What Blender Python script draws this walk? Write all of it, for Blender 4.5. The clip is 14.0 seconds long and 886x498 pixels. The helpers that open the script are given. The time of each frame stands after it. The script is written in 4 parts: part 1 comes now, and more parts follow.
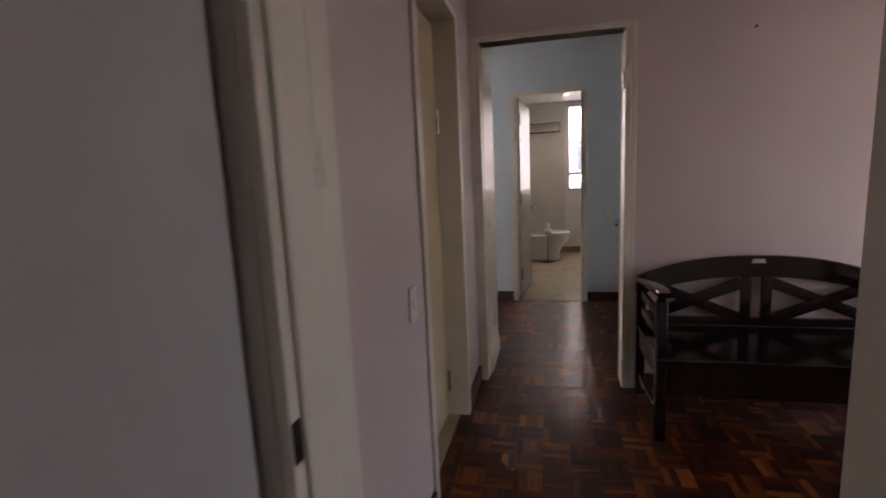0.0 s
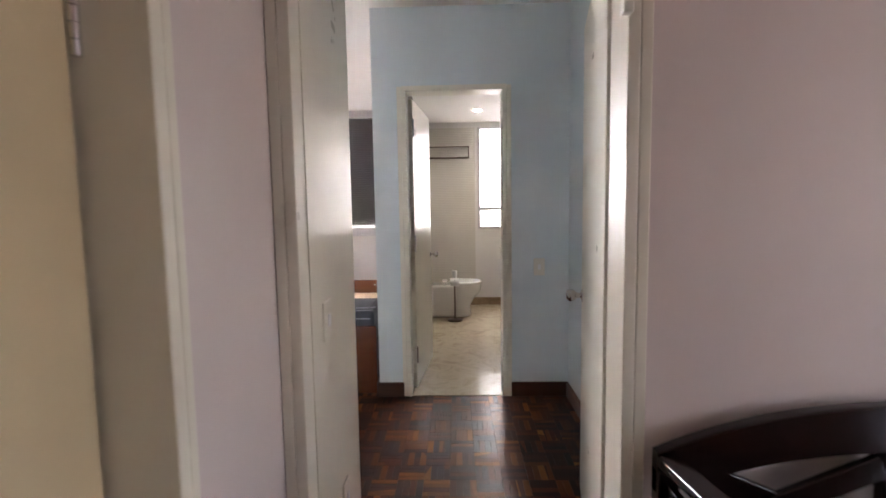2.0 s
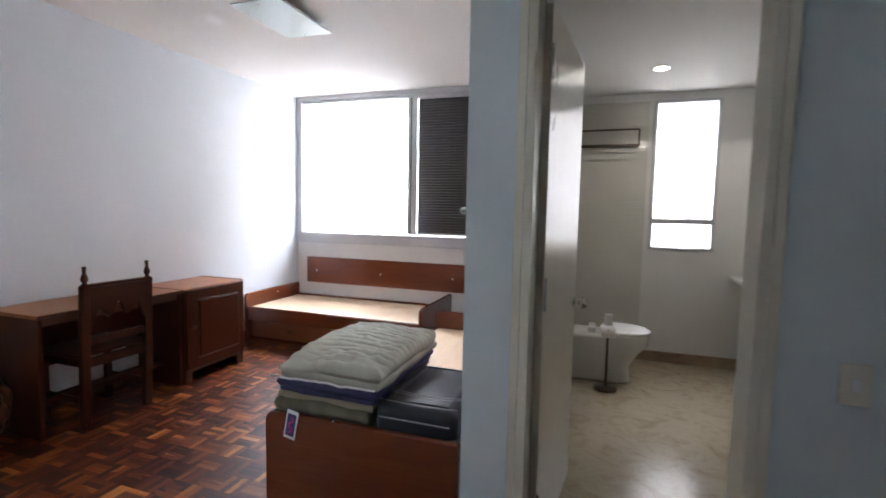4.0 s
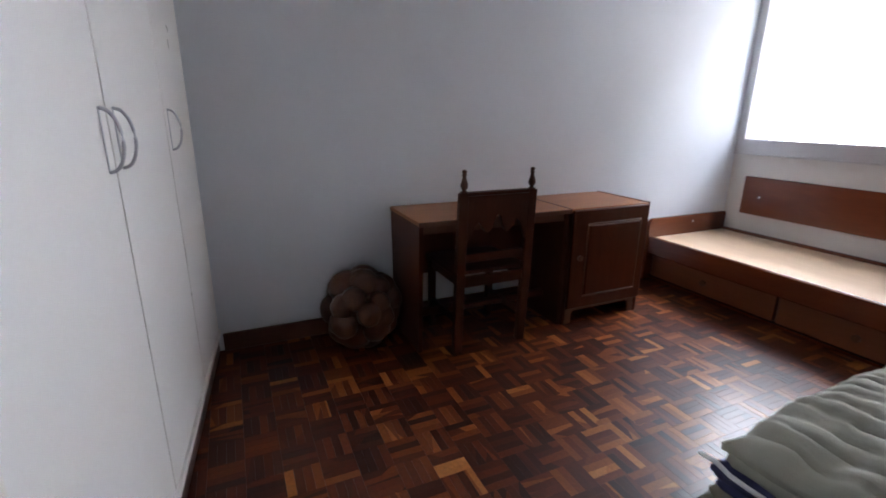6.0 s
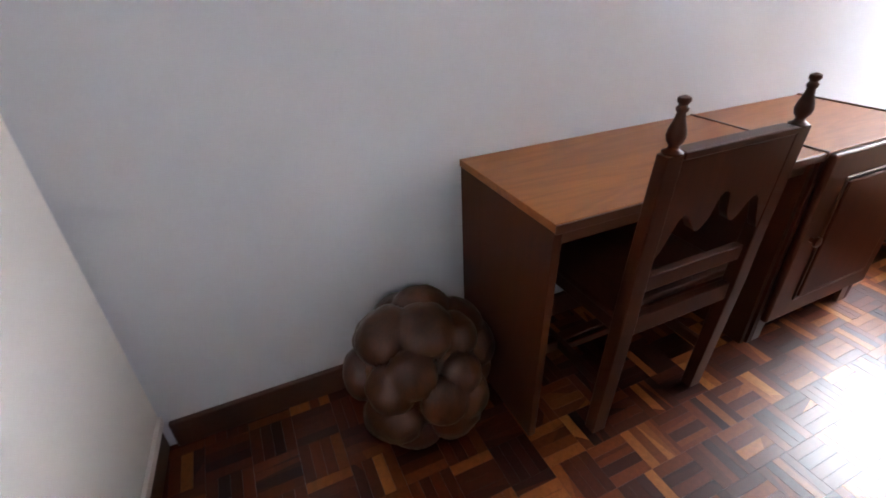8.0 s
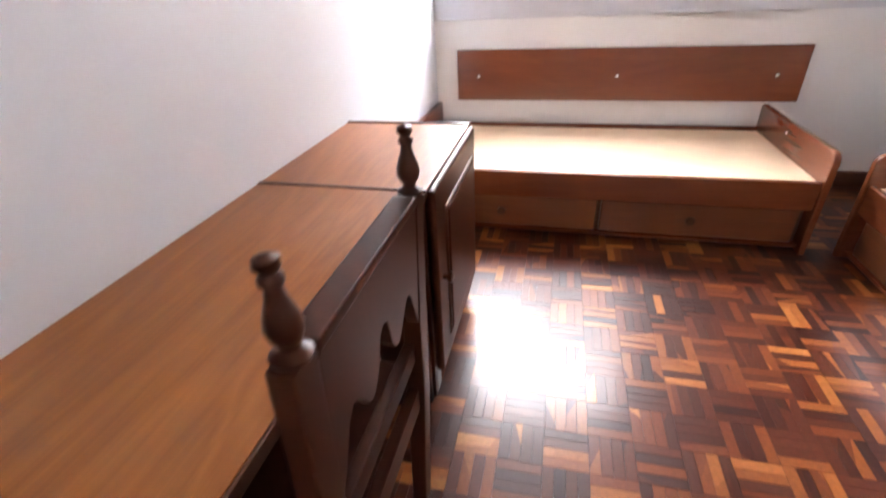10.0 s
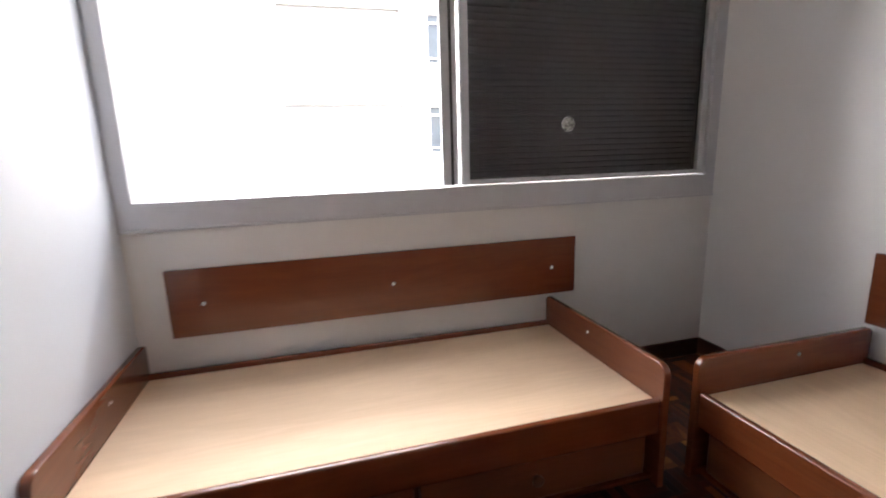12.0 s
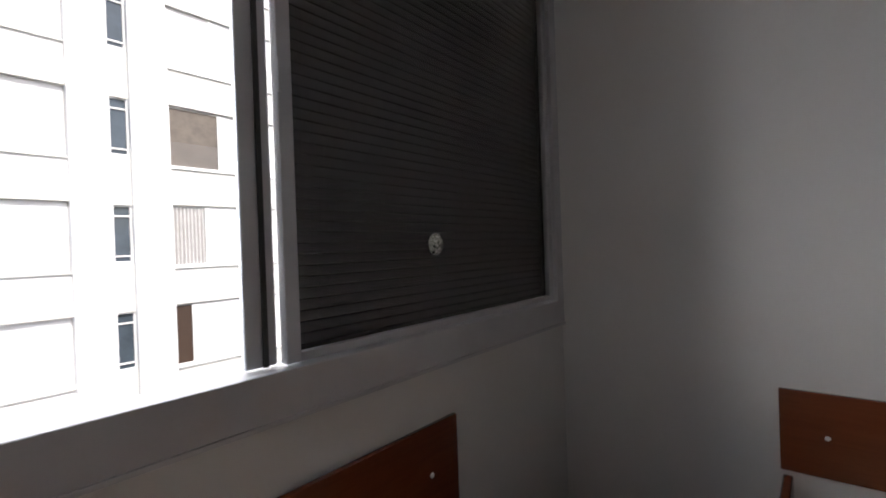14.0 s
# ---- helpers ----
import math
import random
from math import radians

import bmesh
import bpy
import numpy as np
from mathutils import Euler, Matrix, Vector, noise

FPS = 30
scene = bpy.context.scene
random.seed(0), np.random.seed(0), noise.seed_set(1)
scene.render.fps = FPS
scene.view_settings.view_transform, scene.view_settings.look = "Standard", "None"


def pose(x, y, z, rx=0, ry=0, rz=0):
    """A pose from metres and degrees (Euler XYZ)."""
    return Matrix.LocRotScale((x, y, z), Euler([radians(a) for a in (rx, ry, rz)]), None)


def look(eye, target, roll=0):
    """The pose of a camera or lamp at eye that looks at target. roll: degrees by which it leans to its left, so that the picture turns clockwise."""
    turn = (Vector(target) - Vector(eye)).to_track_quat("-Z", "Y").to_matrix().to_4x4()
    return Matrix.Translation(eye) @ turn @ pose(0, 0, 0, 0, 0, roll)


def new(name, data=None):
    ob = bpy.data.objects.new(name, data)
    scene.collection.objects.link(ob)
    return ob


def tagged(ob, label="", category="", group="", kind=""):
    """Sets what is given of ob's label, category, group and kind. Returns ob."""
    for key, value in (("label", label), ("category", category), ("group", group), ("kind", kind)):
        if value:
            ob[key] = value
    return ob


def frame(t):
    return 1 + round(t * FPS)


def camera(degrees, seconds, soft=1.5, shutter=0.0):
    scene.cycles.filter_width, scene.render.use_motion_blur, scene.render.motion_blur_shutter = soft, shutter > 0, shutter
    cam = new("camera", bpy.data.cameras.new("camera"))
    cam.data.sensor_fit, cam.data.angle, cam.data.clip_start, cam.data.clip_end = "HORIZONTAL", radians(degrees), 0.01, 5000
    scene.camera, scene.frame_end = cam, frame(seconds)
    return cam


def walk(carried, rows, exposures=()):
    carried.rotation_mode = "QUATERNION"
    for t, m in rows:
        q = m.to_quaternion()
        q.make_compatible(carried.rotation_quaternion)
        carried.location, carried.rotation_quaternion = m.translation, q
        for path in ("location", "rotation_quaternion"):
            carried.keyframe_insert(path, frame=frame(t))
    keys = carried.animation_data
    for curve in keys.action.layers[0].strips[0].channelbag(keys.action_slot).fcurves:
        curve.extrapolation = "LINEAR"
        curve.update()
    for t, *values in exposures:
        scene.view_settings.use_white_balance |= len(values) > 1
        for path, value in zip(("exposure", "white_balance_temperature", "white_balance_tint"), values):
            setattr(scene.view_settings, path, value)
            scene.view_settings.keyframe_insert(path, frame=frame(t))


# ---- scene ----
cam = camera(87.6, 14.0, soft=1.7, shutter=0.3)
PATH = [
    (0, (0.538, -4.767, 1.295), (0.09, -2.841, 0.995), -2.6),
    (0.5, (0.561, -4.363, 1.286), (0.334, -2.394, 1.02), -2.9),
    (1, (0.588, -3.962, 1.296), (0.355, -1.991, 1.052), -1.1),
    (1.5, (0.538, -3.517, 1.31), (0.445, -1.534, 1.069), -1.4),
    (2, (0.545, -3.108, 1.292), (0.487, -1.116, 1.12), -0.9),
    (2.2, (0.542, -2.947, 1.318), (0.469, -0.958, 1.121), -0.6),
    (4.3, (0.377, -1.307, 1.34), (-0.459, 0.503, 1.176), 0.4),
    (4.6, (0.296, -1.119, 1.337), (-0.792, 0.547, 1.131), -0.5),
    (5, (0.138, -0.896, 1.325), (-1.393, 0.374, 1.117), 1.4),
    (5.5, (-0.12, -0.775, 1.283), (-1.884, 0.094, 0.916), 0.9),
    (6, (-0.404, -0.674, 1.235), (-2.154, 0.116, 0.674), 0.6),
    (6.5, (-0.753, -0.51, 1.265), (-2.518, 0.068, 0.524), 0.3),
    (7, (-1.078, -0.457, 1.221), (-2.815, 0.016, 0.35), 1.1),
    (7.2, (-1.226, -0.48, 1.224), (-2.942, 0.033, 0.334), 0.3),
    (9.3, (-2.205, -0.219, 1.124), (-3.116, 0.995, -0.178), -2.3),
    (9.5, (-2.196, -0.16, 1.125), (-2.917, 1.183, -0.17), -2.3),
    (10, (-2.16, 0.047, 1.17), (-2.596, 1.718, 0.161), -3.0),
    (10.5, (-2.134, 0.162, 1.246), (-2.534, 2.01, 0.594), -2.6),
    (11, (-2.119, 0.321, 1.264), (-2.314, 2.261, 0.82), -0.9),
    (11.5, (-2.15, 0.619, 1.27), (-2.057, 2.557, 0.787), -2.1),
    (12, (-2.167, 0.954, 1.235), (-1.644, 2.840, 0.824), -1.75),
    (12.5, (-2.084, 1.302, 1.249), (-1.221, 3.082, 0.957), -1.2),
    (13, (-2.095, 1.639, 1.285), (-0.872, 3.212, 1.110), -3.85),
    (13.5, (-2.077, 1.916, 1.300), (-0.695, 3.360, 1.243), -4.85),
    (14, (-2.077, 2.086, 1.344), (-0.531, 3.355, 1.333), -2.0),
]
EXPOSURES = [
    (0.0, 2.6, 7150, 27), (0.5, 2.8, 7150, 28), (1.0, 3.15, 7150, 27), (1.5, 3.5, 7050, 24), (2.2, 3.55, 6750, 18),
    (4.3, 2.45, 6200, 14), (5.0, 2.1, 6150, 14), (5.5, 1.9, 6150, 15), (6.5, 2.1, 6100, 15), (7.2, 2.45, 6150, 15),
    (9.3, 3.45, 6750, 20), (10.0, 3.35, 6750, 20), (11.0, 2.65, 6750, 17), (11.5, 2.15, 6750, 17),
    (12.0, 2.05, 6850, 16), (12.5, 1.85, 6850, 15), (13.0, 1.2, 6850, 16), (14.0, 0.5, 6650, 13),
]
walk(cam, [(t, look(eye, target, roll)) for t, eye, target, roll in PATH], EXPOSURES)

# ---- world and light ----
world = bpy.data.worlds.new("sky")
scene.world = world
world.use_nodes = True
wn = world.node_tree.nodes
sky = wn.new("ShaderNodeTexSky")
sky.sky_type, sky.sun_disc = "NISHITA", False
sky.sun_elevation, sky.sun_rotation = radians(50), radians(180)
sky.air_density, sky.dust_density = 1.0, 3.0
world.node_tree.links.new(sky.outputs["Color"], wn["Background"].inputs["Color"])
wn["Background"].inputs["Strength"].default_value = 0.2


def lamp(name, kind, m, power, size=1.0, size_y=None, color=(1, 1, 1)):
    data = bpy.data.lights.new(name, kind)
    data.energy, data.color = power, color
    if kind == "AREA":
        data.size = size
        if size_y:
            data.shape, data.size_y = "RECTANGLE", size_y
    elif kind == "SUN":
        data.angle = size
    else:
        data.shadow_soft_size = size
    ob = new(name, data)
    ob.matrix_world = m
    return ob


lamp("sun", "SUN", look((0, -20, 24), (0, 0, 0)), 3.0, radians(10), color=(1.0, 0.97, 0.93))
# area lamps standing in for skylight; the living room openings are out of view
lamp("bedroom_skylight", "AREA", look((-2.5, 8.5, 10.0), (-2.5, 2.5, 0.8)), 860.0, 14.0, 6.0, (0.93, 0.97, 1.0))
lamp("living_skylight", "AREA", look((4.3, -4.93, 1.45), (4.3, 0, 1.3)), 4.5, 2.0, 1.75, (0.80, 0.88, 1.0))
# fill lamp added to brighten the hall's left wall; no east window is known
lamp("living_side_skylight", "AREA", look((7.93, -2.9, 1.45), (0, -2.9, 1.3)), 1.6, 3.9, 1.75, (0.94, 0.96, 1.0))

# ---- materials ----
def material(name):
    m = bpy.data.materials.new(name)
    m.use_nodes = True
    nt = m.node_tree
    return m, nt.nodes, nt.links, nt.nodes["Principled BSDF"]


def coords(nodes, links, scale=(1, 1, 1), kind="Object"):
    tc, mp = nodes.new("ShaderNodeTexCoord"), nodes.new("ShaderNodeMapping")
    links.new(tc.outputs[kind], mp.inputs["Vector"])
    mp.inputs["Scale"].default_value = scale
    return mp.outputs["Vector"]


def noise_tex(nodes, links, vec, scale, detail=4, rough=0.55, distort=0.0):
    n = nodes.new("ShaderNodeTexNoise")
    links.new(vec, n.inputs["Vector"])
    for key, v in (("Scale", scale), ("Detail", detail), ("Roughness", rough), ("Distortion", distort)):
        n.inputs[key].default_value = v
    return n.outputs["Fac"]


def ramp(nodes, links, fac, stops):
    r = nodes.new("ShaderNodeValToRGB")
    links.new(fac, r.inputs["Fac"])
    while len(r.color_ramp.elements) < len(stops):
        r.color_ramp.elements.new(0.5)
    for e, (pos, c) in zip(r.color_ramp.elements, stops):
        e.position, e.color = pos, (*c, 1)
    return r.outputs["Color"]


def bump(nodes, links, bsdf, fac, strength, distance=0.002):
    b = nodes.new("ShaderNodeBump")
    b.inputs["Strength"].default_value, b.inputs["Distance"].default_value = strength, distance
    links.new(fac, b.inputs["Height"])
    links.new(b.outputs["Normal"], bsdf.inputs["Normal"])


def mixed(nodes, links, a, b, fac, mode="MIX"):
    m = nodes.new("ShaderNodeMix")
    m.data_type, m.blend_type = "RGBA", mode
    if isinstance(fac, float):
        m.inputs["Factor"].default_value = fac
    else:
        links.new(fac, m.inputs["Factor"])
    for sock, v in ((m.inputs["A"], a), (m.inputs["B"], b)):
        if isinstance(v, tuple):
            sock.default_value = (*v, 1)
        else:
            links.new(v, sock)
    return m.outputs["Result"]


def plain(name, color, rough=0.5, vary=0.06, scale=6.0, grain=120.0, relief=0.1, metal=0.0, coat=0.0):
    """A painted or moulded surface: broad stains, fine grain and uneven gloss."""
    m, n, l, b = material(name)
    vec = coords(n, l)
    broad, fine = noise_tex(n, l, vec, scale), noise_tex(n, l, vec, grain, 3)
    lo = tuple(c * (1 - vary) for c in color)
    hi = tuple(min(1, c * (1 + vary)) for c in color)
    col = ramp(n, l, broad, [(0.3, lo), (0.7, hi)])
    l.new(mixed(n, l, col, mixed(n, l, (0.4, 0.4, 0.4), (0.6, 0.6, 0.6), fine), min(0.4, vary * 1.5), "OVERLAY"), b.inputs["Base Color"])
    rr = n.new("ShaderNodeMapRange")
    l.new(broad, rr.inputs["Value"])
    rr.inputs["To Min"].default_value, rr.inputs["To Max"].default_value = max(0, rough - 0.07), min(1, rough + 0.07)
    l.new(rr.outputs["Result"], b.inputs["Roughness"])
    b.inputs["Metallic"].default_value, b.inputs["Coat Weight"].default_value = metal, coat
    if relief:
        bump(n, l, b, fine, relief)
    return m


def wood(name, dark, light, axis="x", rough=0.3, coat=0.2, figure=1.0, relief=0.06, spec=0.5, rings=6.0):
    """Varnished wood with long grain, cathedral figure and pores along one axis."""
    m, n, l, b = material(name)
    long = {"x": (1.3, 8, 8), "y": (8, 1.3, 8), "z": (8, 8, 1.3)}[axis]
    fine = {"x": (4, 110, 110), "y": (110, 4, 110), "z": (110, 110, 4)}[axis]
    v1, v2 = coords(n, l, long), coords(n, l, fine)
    broad = noise_tex(n, l, v1, 0.6 * figure, 3, 0.5, 1.6)
    w = n.new("ShaderNodeMath")
    w.operation = "MULTIPLY"
    l.new(broad, w.inputs[0])
    w.inputs[1].default_value = rings
    fr = n.new("ShaderNodeMath")
    fr.operation = "PINGPONG"
    l.new(w.outputs[0], fr.inputs[0])
    fr.inputs[1].default_value = 1.0
    pores = noise_tex(n, l, v2, 1.0, 3, 0.6)
    mid = tuple((a + c) / 2 for a, c in zip(dark, light))
    col = ramp(n, l, fr.outputs[0], [(0.0, mid), (0.5, light), (1.0, mid)])
    col = mixed(n, l, col, ramp(n, l, broad, [(0.25, dark), (0.75, light)]), 0.5)
    col = mixed(n, l, col, ramp(n, l, pores, [(0.35, tuple(c * 0.6 for c in dark)), (0.6, light)]), 0.12)
    l.new(col, b.inputs["Base Color"])
    b.inputs["Roughness"].default_value, b.inputs["Coat Weight"].default_value, b.inputs["Coat Roughness"].default_value = rough, coat, 0.12
    b.inputs["Specular IOR Level"].default_value = spec
    bump(n, l, b, pores, relief, 0.001)
    return m


def parquet(name, source):
    """Varnished mosaic-parquet strips, each with its own tone."""
    m, n, l, b = material(name)
    if source == "object":
        rnd = n.new("ShaderNodeObjectInfo").outputs["Random"]
    else:
        rnd = n.new("ShaderNodeNewGeometry").outputs["Random Per Island"]
    vec = coords(n, l, (70, 70, 70), "Object")
    grain, broad = noise_tex(n, l, vec, 1.0, 4), noise_tex(n, l, coords(n, l), 1.2, 3)
    # boards of one square were sawn together, so its strips are near in tone
    snap, rand = n.new("ShaderNodeVectorMath"), n.new("ShaderNodeTexWhiteNoise")
    snap.operation = "FLOOR"
    cell = n.new("ShaderNodeVectorMath")
    cell.operation = "MULTIPLY"
    l.new(n.new("ShaderNodeNewGeometry").outputs["Position"], cell.inputs[0])
    cell.inputs[1].default_value = (8.0, 8.0, 0.0)
    l.new(cell.outputs[0], snap.inputs[0])
    l.new(snap.outputs[0], rand.inputs["Vector"])
    blend = n.new("ShaderNodeMix")
    blend.inputs["Factor"].default_value = 0.46
    l.new(rnd, blend.inputs["A"])
    l.new(rand.outputs["Value"], blend.inputs["B"])
    tone = ramp(n, l, blend.outputs["Result"], [(0.10, (0.020, 0.0030, 0.0012)), (0.35, (0.044, 0.0070, 0.0019)), (0.55, (0.082, 0.0150, 0.0034)),
                                                (0.70, (0.145, 0.034, 0.0066)), (0.82, (0.24, 0.073, 0.015)), (0.95, (0.36, 0.135, 0.033))])
    tone = mixed(n, l, tone, ramp(n, l, grain, [(0.3, (0.3, 0.3, 0.3)), (0.7, (0.62, 0.62, 0.62))]), 0.5, "OVERLAY")
    l.new(tone, b.inputs["Base Color"])
    rr = n.new("ShaderNodeMapRange")
    l.new(broad, rr.inputs["Value"])
    rr.inputs["To Min"].default_value, rr.inputs["To Max"].default_value = 0.38, 0.5
    l.new(rr.outputs["Result"], b.inputs["Roughness"])
    b.inputs["Coat Weight"].default_value, b.inputs["Coat Roughness"].default_value = 0.38, 0.23
    b.inputs["Specular IOR Level"].default_value = 0.2
    bump(n, l, b, grain, 0.05, 0.001)
    return m


def stone(name, a, c, rough=0.25):
    m, n, l, b = material(name)
    vec = coords(n, l)
    f = noise_tex(n, l, vec, 5, 8, 0.65, 1.2)
    l.new(ramp(n, l, f, [(0.3, a), (0.5, c), (0.7, a)]), b.inputs["Base Color"])
    b.inputs["Roughness"].default_value = rough
    bump(n, l, b, f, 0.05)
    return m


def glass_mat(name, tint=(1, 1, 1), rough=0.0):
    m, n, l, b = material(name)
    b.inputs["Base Color"].default_value, b.inputs["Roughness"].default_value = (*tint, 1), rough
    b.inputs["Transmission Weight"].default_value, b.inputs["IOR"].default_value = 1.0, 1.25
    return m


def glowing(name, color, power):
    m, n, l, b = material(name)
    b.inputs["Emission Color"].default_value, b.inputs["Emission Strength"].default_value = (*color, 1), power
    return m


WALL_BLUE = plain("pale_blue_paint", (0.64, 0.71, 0.735), 0.6, 0.03, 2.0, 180, 0.12)
WALL_ROOM = plain("cool_white_paint", (0.69, 0.73, 0.78), 0.6, 0.03, 2.0, 180, 0.12)
WALL_WHITE = plain("white_wall_paint", (0.70, 0.69, 0.675), 0.6, 0.03, 2.0, 180, 0.12)
WALL_HALL = plain("mauve_white_paint", (0.66, 0.57, 0.55), 0.55, 0.03, 2.0, 180, 0.12)
CEILING = plain("ceiling_paint", (0.82, 0.80, 0.77), 0.8, 0.02, 1.5, 150, 0.08)
CREAM = plain("cream_gloss_paint", (0.74, 0.70, 0.60), 0.3, 0.04, 4.0, 90, 0.05)
OCHRE = plain("ochre_gloss_paint", (0.62, 0.50, 0.32), 0.35, 0.05, 3.0, 90, 0.06)
LAMINATE = plain("white_laminate", (0.78, 0.76, 0.72), 0.3, 0.02, 3.0, 200, 0.03)
BASE_WOOD = wood("dark_baseboard_wood", (0.045, 0.015, 0.008), (0.09, 0.03, 0.015), "x", 0.3)
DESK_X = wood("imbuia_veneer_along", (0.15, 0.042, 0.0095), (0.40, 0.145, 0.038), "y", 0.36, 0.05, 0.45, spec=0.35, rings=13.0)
# same veneer with upright grain, its colour darkened for the shade on these faces
DESK_V_SHADED = wood("imbuia_veneer_upright_shaded", (0.040, 0.0085, 0.0028), (0.078, 0.018, 0.005), "z", 0.4, 0.0, spec=0.2)
DARK_EDGE = wood("dark_edge_wood", (0.06, 0.02, 0.01), (0.11, 0.04, 0.018), "y", 0.3)
CHAIR_WOOD = wood("dark_carved_wood", (0.026, 0.006, 0.0025), (0.060, 0.015, 0.0055), "z", 0.36, 0.0, spec=0.2)
BED_X = wood("reddish_bed_wood", (0.108, 0.026, 0.0095), (0.195, 0.053, 0.0185), "x", 0.26, 0.35)
BED_Y = wood("reddish_bed_wood_cross", (0.108, 0.026, 0.0095), (0.195, 0.053, 0.0185), "y", 0.26, 0.35)
DRAWER = wood("orange_drawer_wood", (0.135, 0.040, 0.015), (0.21, 0.066, 0.025), "x", 0.3, 0.3)
PLY = wood("pale_plywood", (0.66, 0.455, 0.285), (0.78, 0.575, 0.39), "x", 0.6, 0.0, 0.7)
BENCH = wood("black_stained_wood", (0.007, 0.0035, 0.003), (0.016, 0.007, 0.006), "x", 0.13, 0.0, spec=0.5)
BURL = wood("polished_burl", (0.018, 0.0055, 0.0025), (0.085, 0.028, 0.010), "z", 0.3, 0.15, 3.5, spec=0.35, rings=14.0)
ALU = plain("anodised_aluminium", (0.55, 0.55, 0.57), 0.42, 0.04, 8, 200, 0.04, metal=0.3)
ALU_DARK = plain("dark_rubber_seal", (0.03, 0.03, 0.032), 0.6)
CHROME = plain("chrome", (0.75, 0.75, 0.76), 0.12, 0.03, 10, 100, 0.0, metal=1.0)
BRONZE = plain("dark_bronze", (0.12, 0.09, 0.07), 0.35, 0.05, 10, 200, 0.0, metal=0.8)
STEEL = plain("brushed_steel_handle", (0.50, 0.50, 0.52), 0.3, 0.05, 10, 200, 0.03, metal=1.0)
SLAT = plain("grey_brown_shutter_slat", (0.085, 0.082, 0.082), 0.7, 0.08, 5, 90, 0.03)
PORCELAIN = plain("white_porcelain", (0.82, 0.81, 0.78), 0.1, 0.02, 3, 80, 0.0, coat=0.5)
BATH_TILE = plain("white_glazed_tile", (0.62, 0.60, 0.55), 0.16, 0.03, 3, 60, 0.05, coat=0.3)
BATH_FLOOR = stone("beige_marble", (0.30, 0.24, 0.16), (0.42, 0.355, 0.255), 0.18)
GLASS = glass_mat("window_glass")
SMOKED = plain("smoked_acrylic", (0.02, 0.018, 0.016), 0.12, 0.1, 5, 60, 0.0)
PLASTIC = plain("ivory_plastic", (0.74, 0.71, 0.63), 0.35, 0.02, 5, 100, 0.0)
CARPET = plain("red_carpet", (0.36, 0.012, 0.016), 0.95, 0.15, 8, 300, 0.6)
SOFA = plain("oatmeal_upholstery", (0.45, 0.40, 0.34), 0.9, 0.08, 6, 400, 0.4)
CUSHION = plain("cream_cushion_cloth", (0.66, 0.60, 0.51), 0.9, 0.08, 6, 400, 0.4)
QUILT = plain("sage_quilted_cotton", (0.40, 0.395, 0.325), 0.9, 0.08, 7, 350, 0.4)
QUILT_B = plain("olive_blanket", (0.125, 0.118, 0.078), 0.92, 0.2, 14, 350, 0.4)
QUILT_E = plain("black_olive_blanket", (0.045, 0.045, 0.036), 0.92, 0.25, 14, 350, 0.4)
QUILT_C = plain("indigo_blanket", (0.04, 0.04, 0.10), 0.92, 0.2, 14, 350, 0.4)
QUILT_D = plain("beige_blanket", (0.27, 0.24, 0.17), 0.92, 0.12, 14, 350, 0.4)
LEATHER = plain("black_leatherette", (0.016, 0.018, 0.026), 0.35, 0.15, 10, 250, 0.25)
BLACK = plain("black_plastic", (0.015, 0.015, 0.015), 0.4)
CARD = plain("white_card", (0.8, 0.8, 0.8), 0.5, 0.01)
PINK = plain("magenta_print", (0.5, 0.03, 0.22), 0.5, 0.02)
INDIGO = plain("indigo_print", (0.05, 0.03, 0.16), 0.5, 0.02)
FACADE = plain("white_facade_paint", (0.74, 0.745, 0.74), 0.8, 0.05, 0.6, 20, 0.2)
FACADE_GREY = plain("grey_facade_spandrel", (0.62, 0.625, 0.60), 0.8, 0.05, 0.6, 20, 0.2)
BLIND = plain("white_roller_blind", (0.78, 0.785, 0.79), 0.6, 0.03, 2, 50, 0.1)
DARK_GLASS = plain("dark_window_pane", (0.06, 0.08, 0.10), 0.1, 0.2, 2, 20, 0.0)
CURTAIN = plain("grey_curtain", (0.32, 0.31, 0.30), 0.9, 0.1, 3, 60, 0.2)
GROUND = plain("asphalt_and_roofs", (0.22, 0.22, 0.21), 0.9, 0.3, 0.05, 1.0, 0.2)
FROSTED = plain("frosted_green_glass", (0.62, 0.74, 0.70), 0.2, 0.03, 5, 60, 0.0, coat=0.4)
PARQUET_PART, PARQUET_ALL = parquet("parquet_strip", "object"), parquet("parquet_field", "island")
GROUT = plain("dark_parquet_joint", (0.05, 0.014, 0.007), 0.6)

# ---- helpers for meshes ----
def box(bm, x0, x1, y0, y1, z0, z1, bevel=0.0, seg=2):
    r = bmesh.ops.create_cube(bm, size=1.0)
    m = Matrix.Translation(((x0 + x1) / 2, (y0 + y1) / 2, (z0 + z1) / 2)) @ Matrix.Diagonal((x1 - x0, y1 - y0, z1 - z0, 1))
    bmesh.ops.transform(bm, matrix=m, verts=r["verts"])
    if bevel:
        edges = list({e for v in r["verts"] for e in v.link_edges})
        bmesh.ops.bevel(bm, geom=edges, offset=bevel, segments=seg, profile=0.5, affect="EDGES")
    return bm


def boxed(*args, **kw):
    return box(bmesh.new(), *args, **kw)


